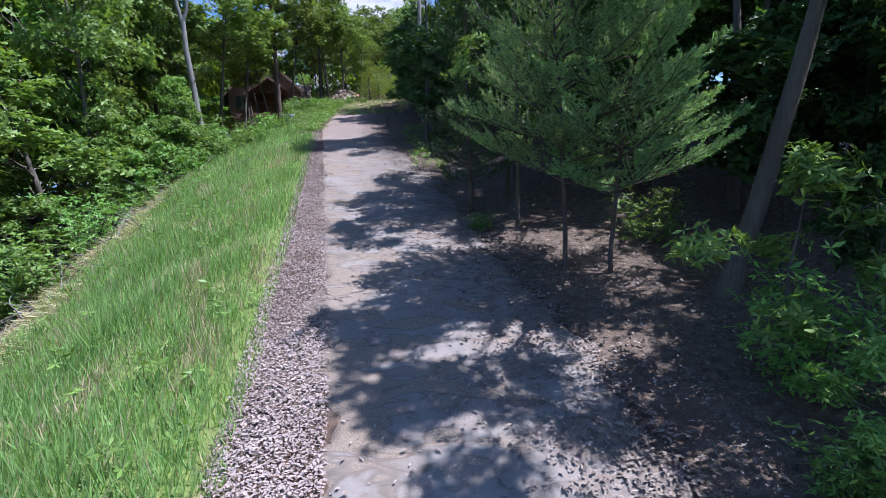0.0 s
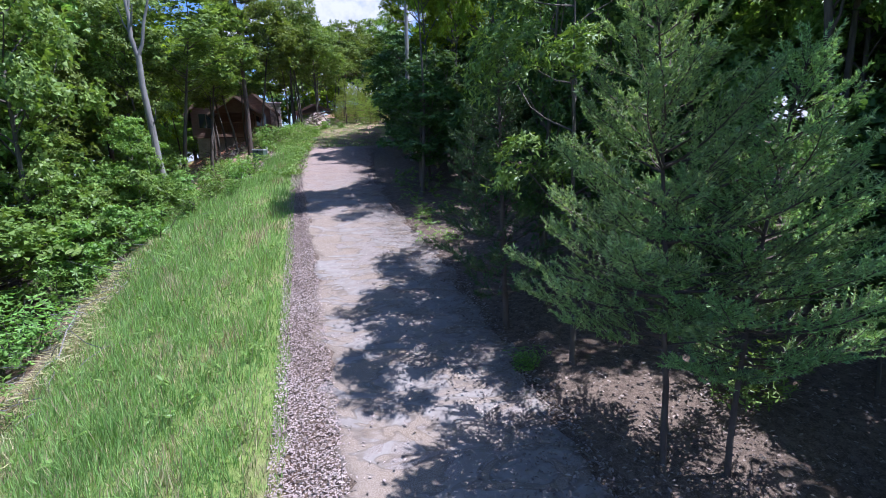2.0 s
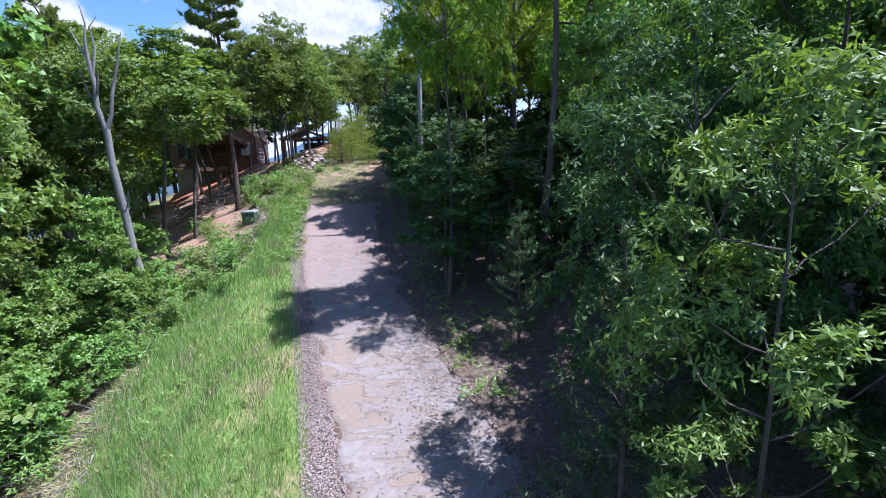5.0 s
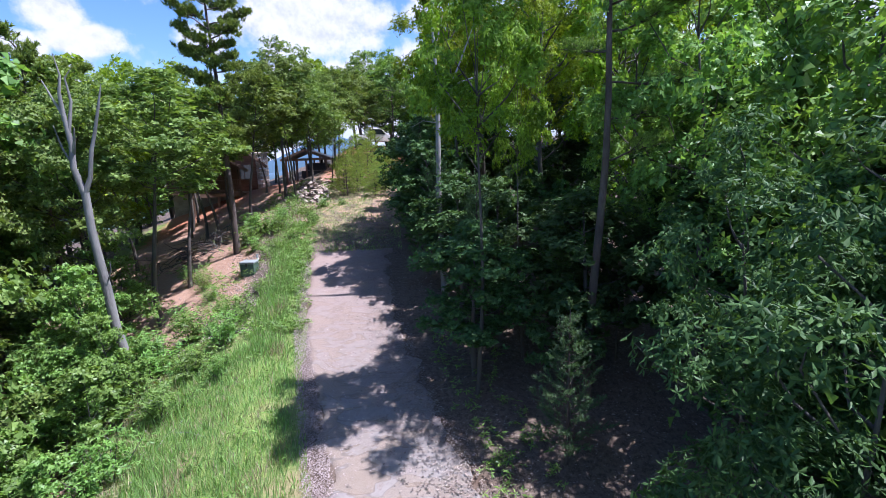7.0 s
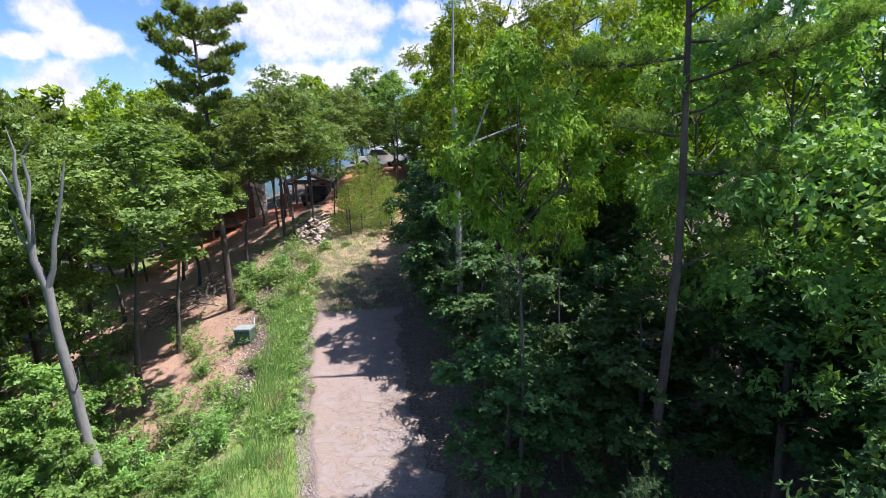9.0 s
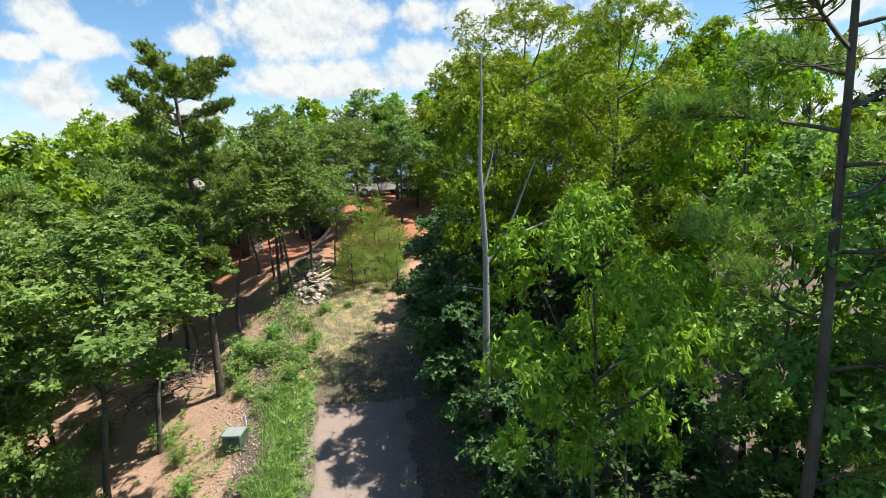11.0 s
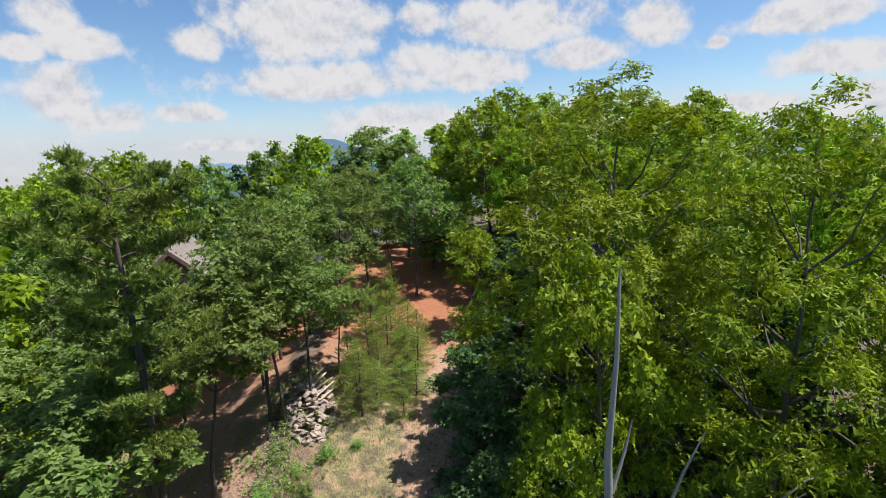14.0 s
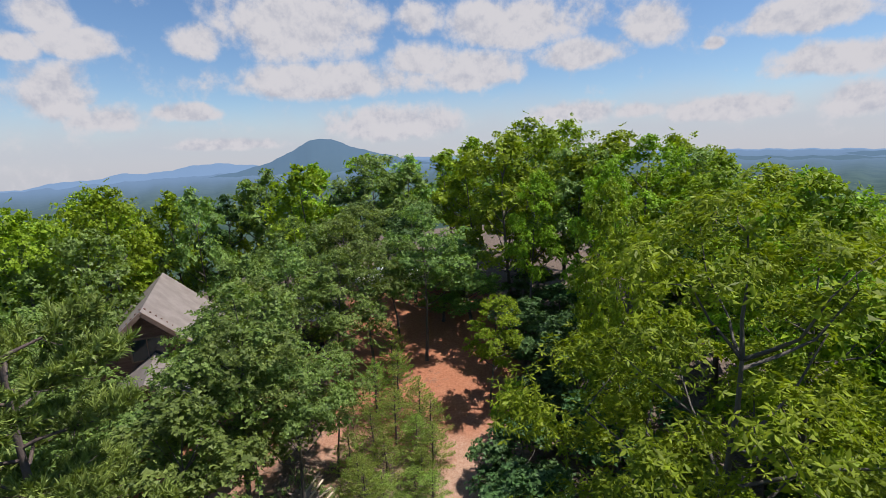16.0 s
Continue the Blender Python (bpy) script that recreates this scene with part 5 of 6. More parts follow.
def woods():
    rng = np.random.default_rng(77)
    right, home, left = "oaks right of the drive", "oaks round the house", "oaks left of the drive"
    # young pines by the drive
    put(NEAR_PINE, 1.9, 7.6, 0, 1.0, 1.0, "pines by the drive")
    put(NEAR_PINE, 2.5, 7.3, 150, 0.92, 0.95, "pines by the drive")
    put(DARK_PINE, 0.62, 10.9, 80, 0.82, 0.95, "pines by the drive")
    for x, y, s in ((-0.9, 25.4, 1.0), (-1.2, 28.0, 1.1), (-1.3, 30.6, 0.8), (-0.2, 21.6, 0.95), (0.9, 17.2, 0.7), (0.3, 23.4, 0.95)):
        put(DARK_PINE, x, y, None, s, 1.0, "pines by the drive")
    for x, y, s, t in ((-5.2, 38.6, 0.75, 0.8), (-4.6, 39.4, 0.85, 0.75), (-5.5, 40.2, 0.85, 0.8), (-4.5, 41.0, 0.9, 0.8), (-5.0, 42.2, 0.95, 0.85), (-4.1, 43.0, 1.0, 0.85), (-5.9, 41.6, 0.8, 0.8), (-3.9, 45.0, 1.0, 1.0), (-4.9, 44.6, 1.0, 0.95),
                       (-3.5, 40.0, 0.75, 0.7), (-3.3, 42.2, 0.85, 0.75), (-3.2, 41.0, 0.7, 0.7), (-4.1, 47.2, 0.95, 1.05), (-3.0, 44.2, 0.8, 0.8), (-2.9, 39.6, 0.75, 0.75), (-2.7, 41.6, 0.85, 0.75), (-2.6, 43.2, 0.85, 0.75), (-3.5, 38.3, 0.6, 0.8)):
        put(YOUNG_PINE, x, y, None, s, t, "young pines on the bank")
    # tall pines
    put(TALL_PINE, -10.0, 32.1, 40, 1.0, 1.03)
    put(TALL_PINE, -16.0, 29.0, 140, 0.95, 1.0)
    put(TALL_PINE, -14.5, 21.5, 240, 0.8, 1.0)
    put(BIG_PINE, 2.05, 19.2, 10, 1.0, 1.0)
    # oaks in the clearing by the house
    for k, x, y, top, r in ((0, -8.9, 39.0, 17.4, 2.3), (1, -8.2, 38.4, 16.4, 1.9), (0, -7.4, 39.5, 17.2, 2.1), (2, -10.2, 35.9, 15.2, 2.0), (2, -11.7, 34.9, 15.6, 2.0), (2, -13.2, 37.2, 15.8, 2.1), (2, -11.5, 27.1, 16.4, 2.6),
                            (1, -12.6, 25.2, 15.6, 2.7), (0, -14.0, 27.6, 16.2, 2.8), (0, -5.0, 47.3, 18.8, 2.3), (0, -2.3, 48.8, 20.4, 2.6), (1, -9.5, 44.0, 18.6, 2.4), (0, -20.5, 45.0, 18.0, 2.8), (1, -18.6, 43.0, 17.6, 2.2), (0, -8.5, 47.0, 19.0, 2.5), (1, -10.6, 47.6, 19.2, 2.4),
                            (2, -11.2, 43.6, 15.0, 1.8), (1, -7.0, 53.0, 19.8, 2.4), (0, -6.6, 46.0, 18.4, 2.3), (1, -3.6, 51.4, 18.2, 2.2), (0, -9.2, 51.2, 20.0, 2.5), (1, -5.6, 55.5, 20.2, 2.4), (2, -15.0, 39.6, 17.2, 2.1), (2, -16.8, 36.4, 17.0, 2.2),
                            (1, -9.8, 41.6, 17.8, 2.3), (1, -6.4, 41.6, 15.6, 1.7), (2, -16.0, 43.6, 15.6, 1.9), (2, -12.6, 40.0, 15.4, 1.9), (2, -15.6, 41.6, 15.6, 1.9), (0, -19.8, 38.0, 17.4, 2.7), (2, -11.6, 30.2, 15.8, 2.2), (0, -16.8, 32.8, 16.8, 2.6), (1, -19.4, 30.2, 16.4, 2.8), (0, -18.0, 25.4, 15.4, 2.9), (0, -15.8, 23.6, 14.8, 2.7)):
        grow(HIGH[k], x, y, top, r, home)
    for k, x, y, top, r in ((0, 0.8, 51.8, 16.6, 2.2), (0, -0.9, 53.0, 16.4, 2.3), (1, -2.4, 56.2, 18.0, 2.3), (0, 0.4, 57.6, 18.6, 2.3)):
        grow(EDGE[k], x, y, top, r, home)
    for x, y, top, r in ((-20.5, 44.0, 12.5, 2.2), (-22.2, 40.0, 12.0, 2.4), (-20.2, 35.0, 9.8, 1.9), (-23.5, 36.0, 11.0, 2.3), (-18.4, 30.0, 8.8, 1.8), (-17.2, 26.2, 8.2, 1.8), (-21.0, 28.0, 10.0, 2.2), (-23.4, 32.0, 11.0, 2.3), (-25.0, 44.0, 13.0, 2.5), (-22.6, 49.0, 13.5, 2.4), (-21.6, 53.0, 13.6, 2.4), (-24.6, 55.0, 14.0, 2.5), (-27.0, 52.0, 14.0, 2.6), (-21.4, 57.5, 14.0, 2.4)):
        grow(EDGE[0], x, y, top, r, left)
    for x, y, top, r in ((-12.0, 25.4, 10.4, 1.3), (-12.3, 22.6, 10.2, 1.5), (-12.9, 20.4, 9.6, 1.6), (-11.9, 18.4, 7.6, 1.3), (-11.3, 20.9, 7.2, 1.0), (-11.45, 21.7, 9.5, 1.1), (-10.3, 21.5, 8.1, 0.9)):
        grow(EDGE[0], x, y, top, r, left)
    # oaks right of the drive, nearest first
    grow(LOW[1], 1.45, 9.7, 9.6, 1.3, right)
    grow(LOW[0], 1.5, 11.7, 10.6, 1.6, right)
    # mostly out of view, added to shade the drive's lower right
    grow(LOW[1], 4.7, 3.2, 10.6, 1.8, right)
    grow(LOW[0], 2.9, 11.7, 9.4, 1.7, right)
    grow(LOW[0], 2.0, 13.5, 10.2, 1.9, right)
    grow(LOW[0], 4.3, 14.0, 10.8, 2.0, right)
    # the last two are out of view, added to shade the ground
    for k, x, y, top, r in ((0, 4.7, 18.9, 15.2, 2.1), (1, 5.8, 16.2, 14.6, 2.3), (0, 7.6, 20.2, 16.2, 2.6), (1, 4.4, 21.8, 15.4, 1.9), (0, 8.6, 15.4, 14.8, 2.6), (1, 5.2, 13.0, 13.6, 2.2), (0, 7.6, 11.6, 13.4, 2.2), (1, 8.4, 5.2, 12.4, 2.4), (0, 7.2, 2.2, 11.6, 2.4)):
        grow(OAKS[k], x, y, top, r, right)
    # crown kept to its sunlit top; darker-leaved oaks below fill its shaded part
    grow(CHESTNUT, -0.6, 19.7, 13.8, 1.4, right)
    grow(CHESTNUT, 1.0, 21.1, 12.2, 1.2, right)
    for x, y, top, r in ((-0.5, 20.4, 9.4, 1.6), (0.7, 22.6, 10.4, 1.7), (-0.3, 24.3, 10.6, 1.5), (-1.1, 26.6, 12.2, 1.6), (-1.2, 29.4, 12.8, 1.7), (-1.0, 32.4, 13.2, 1.8), (-0.7, 35.4, 13.4, 1.8), (0.0, 38.2, 13.2, 1.6), (2.4, 20.2, 10.2, 1.9), (2.6, 46.8, 14.5, 1.8), (4.4, 50.6, 15.0, 2.0), (4.6, 47.4, 15.0, 1.8)):
        grow(EDGE[1], x, y, top, r, right)
    grow(BROAD, 1.9, 31.9, 20.3, 3.5, right)
    grow(BROAD, 3.5, 27.6, 18.4, 2.5, right)
    for k, x, y, top, r in ((1, 0.3, 27.4, 17.0, 1.6), (0, 6.6, 28.4, 18.3, 2.5), (1, 9.2, 26.4, 18.0, 2.6), (0, 5.8, 33.6, 19.4, 2.6), (1, 9.3, 32.8, 18.9, 2.7), (0, 5.6, 24.2, 16.6, 2.2), (1, 2.4, 36.4, 18.8, 2.2),
                            (0, 7.8, 37.0, 19.4, 2.6), (1, 4.2, 39.6, 19.6, 2.5), (0, 11.6, 36.4, 18.8, 2.8), (1, 12.2, 30.0, 18.2, 2.8), (0, 9.0, 41.4, 19.8, 2.8), (1, 5.0, 44.4, 20.2, 2.5), (0, 8.2, 46.8, 20.8, 2.8), (1, 3.2, 48.4, 19.8, 2.4), (1, 0.3, 44.6, 14.6, 2.2), (1, 0.4, 40.6, 12.6, 1.4)):
        grow(BRIGHT[k], x, y, top, r, right)
    put(HIGH[1], 5.8, 5.4, 30, 0.62, 1.0, right)
    put(HIGH[0], 6.3, 4.4, 80, 0.72, 1.0, right)
    put(LEANER, 3.75, 6.6, 0, 1.0, 1.0, right)
    for x, y, top, r in ((6.0, 10.2, 13.6, 1.9), (7.0, 11.4, 14.6, 2.1)):
        grow(SHADE, x, y, top, r, right)
    for x, y, s in ((5.3, 8.3, 0.8), (6.4, 9.9, 1.0), (4.5, 10.6, 0.7), (6.3, 6.9, 0.7), (7.2, 8.6, 1.0), (5.0, 5.6, 0.6)):
        put(UNDER[0], x, y, None, s, 1.0, "saplings under the oaks")
    put(SPRAY, 3.3, 4.6, 40, 1.0, 1.0, "saplings under the oaks")
    put(SPRAY, 3.2, 3.3, 190, 0.55, 1.0, "saplings under the oaks")
    put(SPRAY, 4.2, 2.6, 100, 0.8, 1.0, "saplings under the oaks")
    for i, (x, y, s) in enumerate(((8.6, 11.9, 0.9), (5.0, 13.8, 0.9), (1.7, 33.8, 0.8), (8.3, 7.5, 0.75), (8.0, 9.5, 0.75), (3.0, 34.4, 0.9), (3.6, 38.0, 0.9), (6.6, 16.8, 0.95),
                                   (8.4, 18.2, 1.05), (10.4, 12.4, 1.1), (11.2, 16.6, 1.1), (6.8, 20.8, 1.05), (5.2, 19.2, 0.9), (1.7, 41.4, 0.6), (3.2, 41.8, 0.9), (7.6, 30.8, 1.0), (9.6, 35.6, 1.1), (10.6, 39.4, 1.1), (14.2, 38.6, 1.2), (12.6, 42.6, 1.1), (8.0, 34.4, 1.0), (5.6, 30.6, 1.0))):
        put(EDGE[1], x, y, None, s, 1.0, right)
    n = 0
    for gy in np.arange(-5, 50, 4.0):
        for gx in np.arange(10.0, 16, 4.0):
            x, y = gx + rng.uniform(-1.2, 1.2), gy + rng.uniform(-1.2, 1.2)
            if x < 13 and 24 < y < 44:
                continue
            top = np.interp(y, (0, 10, 20, 26, 30, 45, 60), (11.0, 14.0, 16.2, 17.0, 17.8, 19.4, 20.4)) - 0.14 * max(0, x - 10)
            top, wide = top * rng.uniform(0.94, 1.0), rng.uniform(2.4, 2.9)
            n += 1
            if y > 6:
                grow((LIGHT if y > 24 else LIGHT[::2])[(n - 1) % (3 if y > 24 else 2)], x, y, top, wide, right)
    put(LIGHT[0], 9.8, 14.6, None, 1.0, 1.2, right)
    # left of the drive
    for gy in np.arange(-2, 44, 4.2):
        for gx in np.arange(-25, -7, 4.2):
            x, y = gx + rng.uniform(-1.3, 1.3), gy + rng.uniform(-1.3, 1.3)
            dl = left_edge(y) - x
            if dl < 6.4 or (y > 22 and x > -17.5):
                continue
            far = dl > 12
            pool = LIGHT if far else OAKS + EDGE[:1]
            size, tall = rng.uniform(0.9, 1.05) * (1.08 if far else 1.0) * (1.16 if y > 13 else 1.06), rng.uniform(0.95, 1.1)
            n += 1
            if y > -3:
                put(pool[(n - 1) % len(pool)], x, y, None, size, tall, left)
    for i in range(28):
        x, y = -17.0 - 2.6 * (i % 3) + rng.uniform(-1, 1), 2.0 + i * 0.88 + rng.uniform(-0.8, 0.8)
        size = rng.uniform(1.0, 1.2)
        if y > 8:
            put(LIGHT[i % 3], x, y, None, size, 1.1, left)
    # hilltop behind the house
    for gy in np.arange(50, 73, 4.0):
        for gx in np.arange(-36, 25, 3.8):
            x, y = gx + rng.uniform(-1.2, 1.2), gy + rng.uniform(-1.4, 1.4)
            if -20.5 < x < -7.5 and y < 61.5 or -8 < x < 2.5 and y < 61 or y < 49.5 or x > 12 and y > 56 or x < -27 and y > 69 or x > 7 and y > 60:
                continue
            pool = HILLTOP if y < 62 else LIGHT
            grow(pool[n % len(pool)], x, y, canopy(x, y) * rng.uniform(0.95, 1.01), rng.uniform(2.6, 3.2), "hilltop oaks")
            n += 1
    # understorey
    # understorey: shade-dark leaves right of the drive, sun-bright ones left, by colour
    for i in range(42):
        side = i % 3
        y = rng.uniform(9, 34) if side else rng.uniform(1, 25)
        x = right_edge(y) + rng.uniform(3.2, 10) if side else left_edge(y) - rng.uniform(6.0, 9.5)
        put(UNDER[0 if side else 1], x, y, None, rng.uniform(0.6, 1.1), 1.0, "saplings under the oaks")
    for x, y, s in ((-10.3, 20.2, 1.0), (-10.7, 21.3, 0.9), (-9.9, 18.0, 0.8), (-12.4, 24.4, 1.0), (-13.4, 23.4, 1.2), (-11.6, 23.4, 0.8), (-14.6, 25.2, 1.3), (-12.2, 21.0, 1.2), (-10.2, 16.6, 0.9), (-11.2, 18.6, 1.2), (-10.6, 13.2, 1.0), (-10.0, 22.6, 0.7), (6.4, 9.2, 0.7), (7.6, 7.6, 0.9), (5.4, 6.2, 0.5), (7.0, 11.0, 0.8)):
        put(UNDER[1 if x < 0 else 0], x, y, None, s, 1.0, "saplings under the oaks")
    for x, y, s, k in ((-8.0, 23.3, 1.1, 0), (-7.8, 24.6, 0.8, 0), (-9.6, 33.8, 1.0, 0), (-8.9, 20.8, 0.9, 0), (-9.4, 19.0, 1.1, 0), (-10.2, 21.5, 1.0, 0), (-9.0, 10.5, 1.1, 1), (-9.4, 8.6, 1.2, 1), (-9.8, 13.5, 1.0, 1),
                       (-10.4, 16.0, 1.0, 1), (-10.8, 24.6, 0.9, 0), (-8.9, 6.8, 1.1, 1), (3.5, 4.4, 0.8, 1), (0.7, 9.7, 0.35, 0), (-7.2, 31.6, 0.6, 0), (-6.7, 33.5, 0.5, 0), (-10.6, 29.2, 0.6, 0),
                       (3.0, 3.2, 0.6, 0), (3.6, 8.4, 0.6, 1), (4.6, 3.0, 1.0, 1), (-11.4, 19.6, 1.2, 1), (-10.0, 23.0, 1.2, 0), (-12.0, 22.6, 1.3, 1), (-12.6, 24.0, 1.1, 0), (-7.6, 21.6, 0.6, 0), (-8.6, 22.2, 0.8, 0), (-9.4, 24.4, 0.9, 0), (-8.8, 25.8, 0.55, 0), (-10.4, 26.2, 0.7, 0), (-9.8, 27.6, 0.6, 0), (-7.6, 26.6, 0.45, 0),
                       (-7.9, 30.6, 0.5, 0), (-9.0, 31.6, 0.6, 0), (-8.2, 33.0, 0.7, 0), (-7.0, 35.0, 0.5, 0), (-11.6, 30.4, 0.6, 1), (-6.4, 36.6, 0.5, 0), (-13.8, 29.0, 0.8, 1), (-14.6, 32.0, 0.8, 1), (-5.4, 36.9, 0.35, 0), (-9.5, 32.6, 0.9, 0), (-9.0, 33.4, 1.0, 0), (-8.4, 34.6, 0.6, 0), (-7.0, 32.6, 0.5, 0), (-6.6, 34.2, 0.5, 0)):
        put(SHRUBS[k], x, y, None, s, 1.0, "bushes along the bank")


woods()


# ---------------------------------------------------------------- ground cover


def build_grass():
    rng = np.random.default_rng(21)
    sets = []
    for y0, y1, dens, wide in ((-1.5, 9.0, 800, 0.013), (9.0, 15.0, 560, 0.015), (15.0, 22.5, 380, 0.018)):
        n = int((y1 - y0) * 4.9 * dens)
        y = rng.uniform(y0, y1, n)
        sets.append((left_edge(y) + 0.1 - 4.9 * rng.random(n) ** 0.95, y, wide, 1.0))
    n = 8000
    y = rng.uniform(22.0, 31.5, n)
    sets.append((left_edge(y) + 0.1 - 1.5 * rng.random(n), y, 0.02, 1.0))
    n = 17000
    y = rng.uniform(29.6, 42, n)
    x = rng.uniform(-8.2, -2.2, n)
    keep = noise_keep(x * 1.6, y * 1.2) | (rng.random(n) < 0.4)
    sets.append((x[keep], y[keep], 0.022, 1.0))
    x = np.concatenate([s[0] for s in sets])
    y = np.concatenate([s[1] for s in sets])
    w = np.concatenate([np.full(len(s[0]), s[2]) for s in sets])
    n = len(x)
    patch = 0.5 + 0.5 * np.sin(x * 1.9 + 1.3 * np.sin(y * 1.1)) * np.sin(y * 1.6 + np.sin(x * 2.3))
    edge = np.clip((left_edge(y) - x) / 0.4, 0.45, 1)
    ln = (0.16 + 0.2 * patch) * rng.uniform(0.6, 1.4, n) * edge * np.where(y > 30, 0.75, 1.0)
    clump = np.sin(x * 3.1 + 2.0 * np.sin(y * 0.9)) * np.sin(y * 1.15 + 1.7 * np.sin(x * 1.7))
    dry = rng.random(n) < 0.10 + 0.5 * (clump > 0.72) + 0.25 * (patch < 0.15) + 0.28 * (y > 30.5) * (x > -6.2)
    along = unit(np.stack([rng.normal(0.05, 0.28, n), rng.normal(0.08, 0.28, n), np.ones(n)], -1))
    across = unit(np.cross(along, rng.normal(0, 1, (n, 3))))
    root = np.stack([x, y, height(x, y) - 0.01], -1)
    for mask, mat, label, name in ((~dry, M_GRASS, "tall bright green grass on the bank", "grass"), (dry, M_STRAW, "dry straw-coloured grass among the green", "dry_grass")):
        v, f = blades(root[mask], along[mask], across[mask], ln[mask], w[mask], 0.1)
        tagged(new(name, tri_mesh(name, v, f, mat)), label, "grass", kind="stuff")


def build_thatch():
    """Dead flattened grass and twigs along the lower side of the bank."""
    rng = np.random.default_rng(23)
    n = 15000
    y = rng.uniform(1.0, 23.0, n)
    x = left_edge(y) - 4.75 - 0.28 * np.sin(y * 1.3) - rng.normal(0, 0.33, n)
    a = rng.random(n) * 6.283
    along = unit(np.stack([np.cos(a), np.sin(a), rng.uniform(-0.1, 0.55, n)], -1))
    across = unit(np.cross(along, rng.normal(0, 1, (n, 3))))
    v, f = blades(np.stack([x, y, height(x, y) + 0.02 + 0.10 * rng.random(n)], -1), along, across, rng.uniform(0.12, 0.42, n), rng.uniform(0.008, 0.016, n), 0.1)
    tagged(new("thatch", tri_mesh("thatch", v, f, M_STRAW)), "dead flattened straw and twigs below the grass bank", "dry grass", kind="stuff")


def build_weeds():
    """Low broad-leaved weeds: among the grass and on the bank by the utility box."""
    rng = np.random.default_rng(22)
    n = 150
    y = rng.uniform(3, 22, n)
    x = left_edge(y) - rng.uniform(0.2, 4.6, n)
    m = 1500
    y2 = rng.uniform(23, 41, m)
    x2 = left_edge(y2) - np.abs(rng.normal(0, 2.2, m)) + 0.4
    keep = noise_keep(x2, y2)
    x, y = np.concatenate([x, x2[keep]]), np.concatenate([y, y2[keep]])
    x = np.concatenate([x, rng.uniform(-0.9, 0.6, 60), rng.uniform(-1.6, 0.2, 60)])
    y = np.concatenate([y, rng.uniform(15, 19, 60), rng.uniform(19, 23, 60)])
    c = np.stack([x, y, height(x, y) + 0.12 + 0.12 * rng.random(len(x))], -1)
    c = np.repeat(c, 3, 0) + rng.normal(0, 0.08, (len(x) * 3, 3))
    v, f = whorls(rng, c, np.tile([0, 0, 1.0], (len(c), 1)), 5, 0.12)
    tagged(new("weeds", tri_mesh("weeds", v, f, M_BUSH)), "low leafy weeds along the bank", "weeds", kind="stuff")


def noise_keep(x, y):
    return (np.sin(x * 1.7 + 2 * np.sin(y * 0.8)) * np.sin(y * 1.3 + x * 0.4)) > -0.25


STONE_V = np.array([(1, 0, 0), (0.2, 0.8, 0.1), (-0.9, 0.25, 0), (-0.2, -0.85, 0), (0.15, 0.0, 0.75), (-0.1, 0.1, -0.6)])
STONE_F = np.array([(0, 1, 4), (1, 2, 4), (2, 3, 4), (3, 0, 4), (1, 0, 5), (2, 1, 5), (3, 2, 5), (0, 3, 5)])


def scatter_stones(name, x, y, lo, hi, material, label, seed, category="gravel"):
    rng = np.random.default_rng(seed)
    n = len(x)
    s = rng.uniform(lo, hi, n)
    a, b = rng.random(n) * 6.283, rng.normal(0, 0.35, n)
    v = np.repeat(STONE_V[None], n, 0) * np.stack([s * rng.uniform(0.8, 1.5, n), s * rng.uniform(0.6, 1.0, n), s * rng.uniform(0.4, 0.8, n)], -1)[:, None]
    v = v * rng.uniform(0.8, 1.2, v.shape)
    z = v[..., 2] + v[..., 0] * b[:, None]
    vx = v[..., 0] * np.cos(a)[:, None] - v[..., 1] * np.sin(a)[:, None]
    vy = v[..., 0] * np.sin(a)[:, None] + v[..., 1] * np.cos(a)[:, None]
    p = np.stack([x[:, None] + vx, y[:, None] + vy, (height(x, y) + s * 0.25)[:, None] + z], -1).reshape(-1, 3)
    f = (np.arange(n)[:, None, None] * 6 + STONE_F[None]).reshape(-1, 3)
    return tagged(new(name, tri_mesh(name, p, f, material)), label, category, kind="stuff")


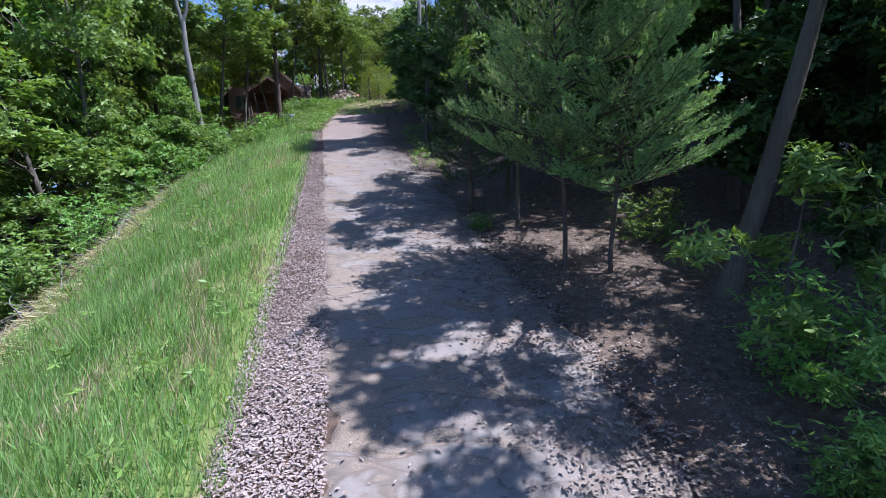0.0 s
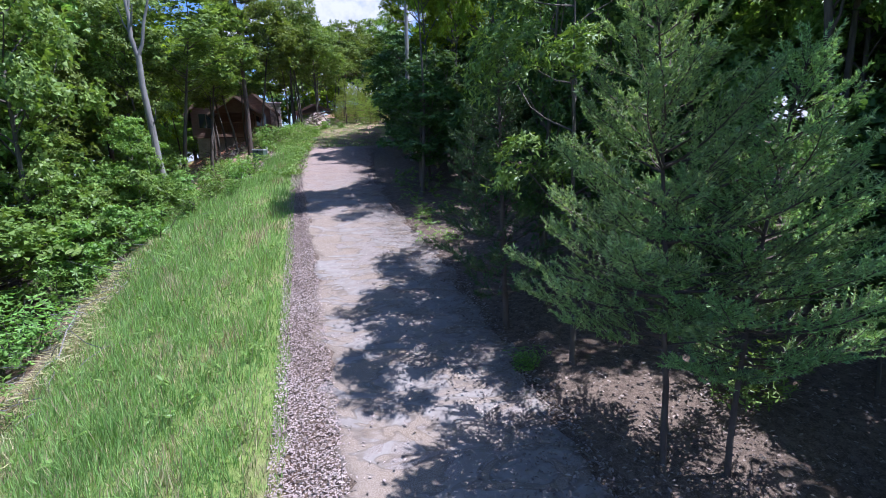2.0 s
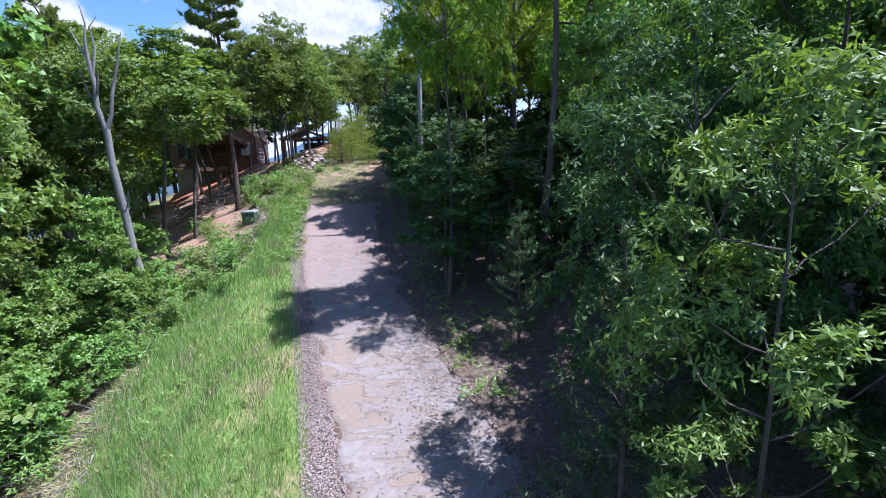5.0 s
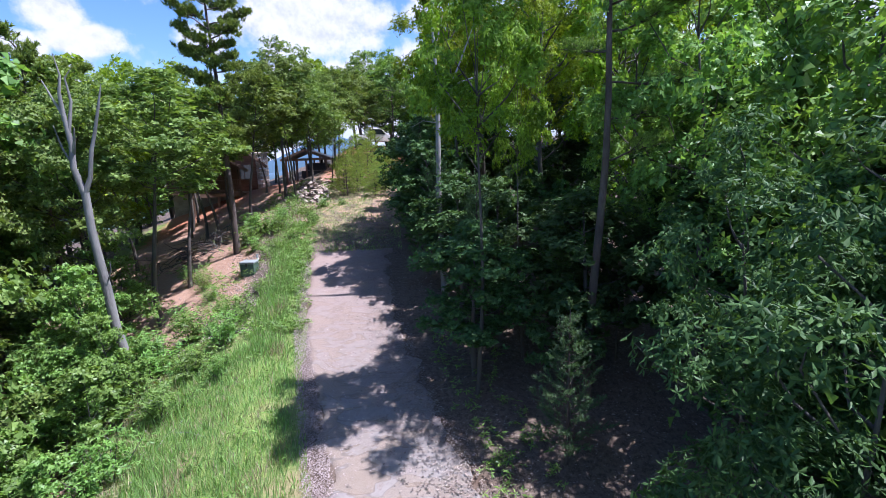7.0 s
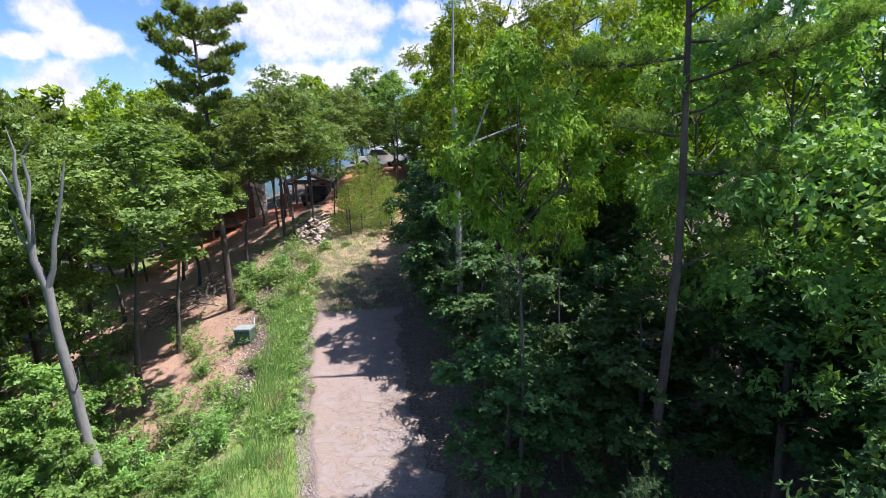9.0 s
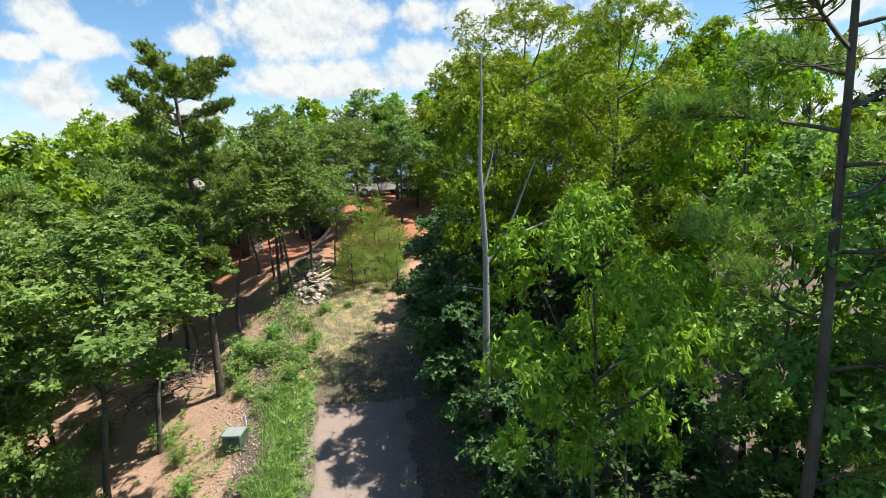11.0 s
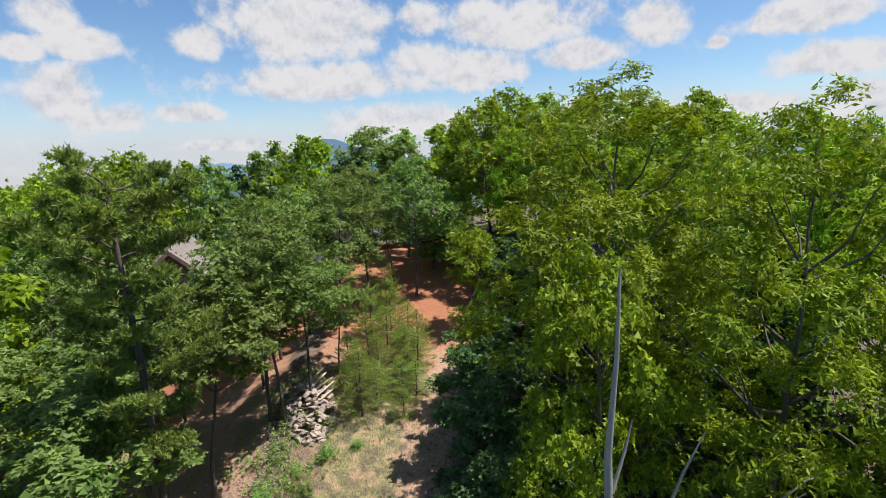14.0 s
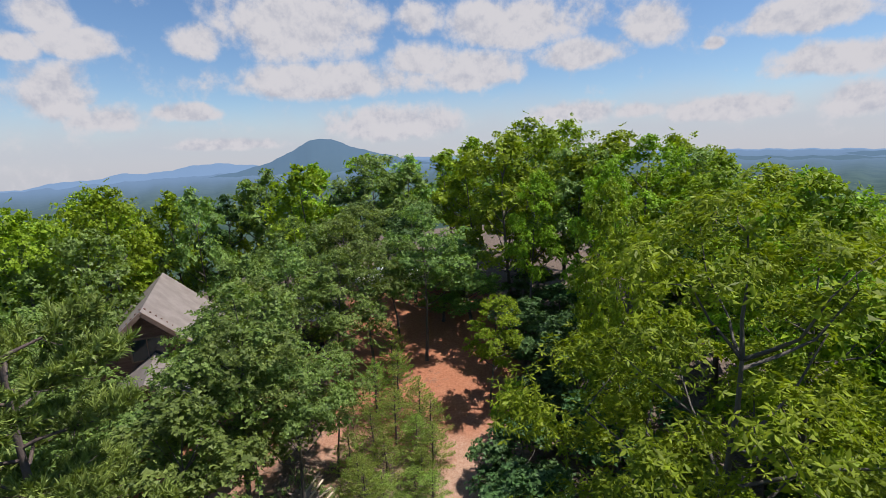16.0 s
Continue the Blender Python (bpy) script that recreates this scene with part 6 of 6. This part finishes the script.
def build_gravel():
    rng = np.random.default_rng(31)
    xs, ys = [], []
    for y0, y1, dens in ((1.8, 8.0, 560), (8.0, 14.0, 380), (14.0, 21.0, 240), (21.0, 31.0, 150)):
        n = int((y1 - y0) * 1.1 * dens)
        y = rng.uniform(y0, y1, n)
        gap = np.interp(y, (0, 6, 10, 14, 24, 31), (1.0, 0.98, 0.85, 0.75, 0.4, 0.35))
        xs.append(left_edge(y) - 0.05 + gap * rng.random(n))
        ys.append(y)
    n = 30000
    y = 1.8 + 28 * rng.random(n) ** 1.7
    gap = np.interp(y, (0, 6, 10, 14, 24, 31), (1.02, 1.0, 0.85, 0.75, 0.42, 0.36))
    x = left_edge(y) - 0.08 + gap * rng.random(n)
    extra = 2600
    y = np.concatenate([y, 1.8 + 26 * rng.random(extra) ** 1.4])
    wide = right_edge(y[-extra:]) - left_edge(y[-extra:])
    spot = left_edge(y[-extra:]) + wide * rng.random(extra)
    keep = noise_keep(spot * 1.4, y[-extra:] * 1.3)
    x = np.concatenate([x, np.where(keep, spot, left_edge(y[-extra:]) + rng.random(extra))])
    n = len(x)
    a = rng.random(n) * 6.283
    along = unit(np.stack([np.cos(a), np.sin(a), rng.normal(0, 0.25, n)], -1))
    across = unit(np.stack([-np.sin(a), np.cos(a), rng.normal(0, 0.3, n)], -1))
    ln = rng.uniform(0.028, 0.058, n)
    v, f = blades(np.stack([x, y, height(x, y) + 0.045 + 0.012 * rng.random(n)], -1), along, across, ln, ln * rng.uniform(0.35, 0.6, n), 0.2)
    tagged(new("stone_chips", tri_mesh("stone_chips", v, f, M_STONE)), "flat pale stone chips along the drive's edge", "gravel", kind="stuff")
    scatter_stones("gravel", np.concatenate(xs), np.concatenate(ys), 0.012, 0.026, M_STONE, "pale angular gravel along the drive's edge", 32)
    # loose stones on the drive and rubble on the bank
    n = 900
    y = rng.uniform(2, 30, n)
    x = left_edge(y) + 1 + (right_edge(y) - left_edge(y) - 1) * rng.random(n)
    m = 4200
    y2 = rng.uniform(23.5, 39, m)
    x2 = left_edge(y2) - 1.0 - np.abs(rng.normal(0, 1.5, m))
    scatter_stones("loose_stones", x, y, 0.008, 0.02, M_STONE, "loose small stones lying on the drive", 33)
    scatter_stones("rubble", x2, y2, 0.02, 0.06, M_ROCK, "pale broken stones strewn over the clay bank", 34, "rubble")


def build_litter():
    rng = np.random.default_rng(41)
    n = 36000
    y = 2 + 32 * rng.random(n) ** 1.3
    x = right_edge(y) + np.where(rng.random(n) < 0.42, -np.abs(rng.normal(0, 0.8, n)), rng.uniform(-0.3, 7, n))
    k = 700
    y3 = rng.uniform(2, 24, k)
    x3 = left_edge(y3) + 0.8 + rng.random(k) * 3
    x, y = np.concatenate([x, x3]), np.concatenate([y, y3])
    n = len(x)
    flat = rng.normal(0, 0.25, (n, 3))
    a = rng.random(n) * 6.283
    along = unit(np.stack([np.cos(a), np.sin(a), flat[:, 2]], -1))
    across = unit(np.stack([-np.sin(a), np.cos(a), flat[:, 0]], -1))
    root = np.stack([x, y, height(x, y) + 0.05 + 0.02 * rng.random(n)], -1)
    ln = rng.uniform(0.035, 0.085, n)
    v, f = blades(root, along, across, ln, ln * 0.5, 0.2)
    tagged(new("leaf_litter", tri_mesh("leaf_litter", v, f, M_LITTER)), "dry brown leaves strewn beside the drive", "leaf litter", kind="stuff")


build_grass()
build_thatch()
build_weeds()
build_gravel()
build_litter()
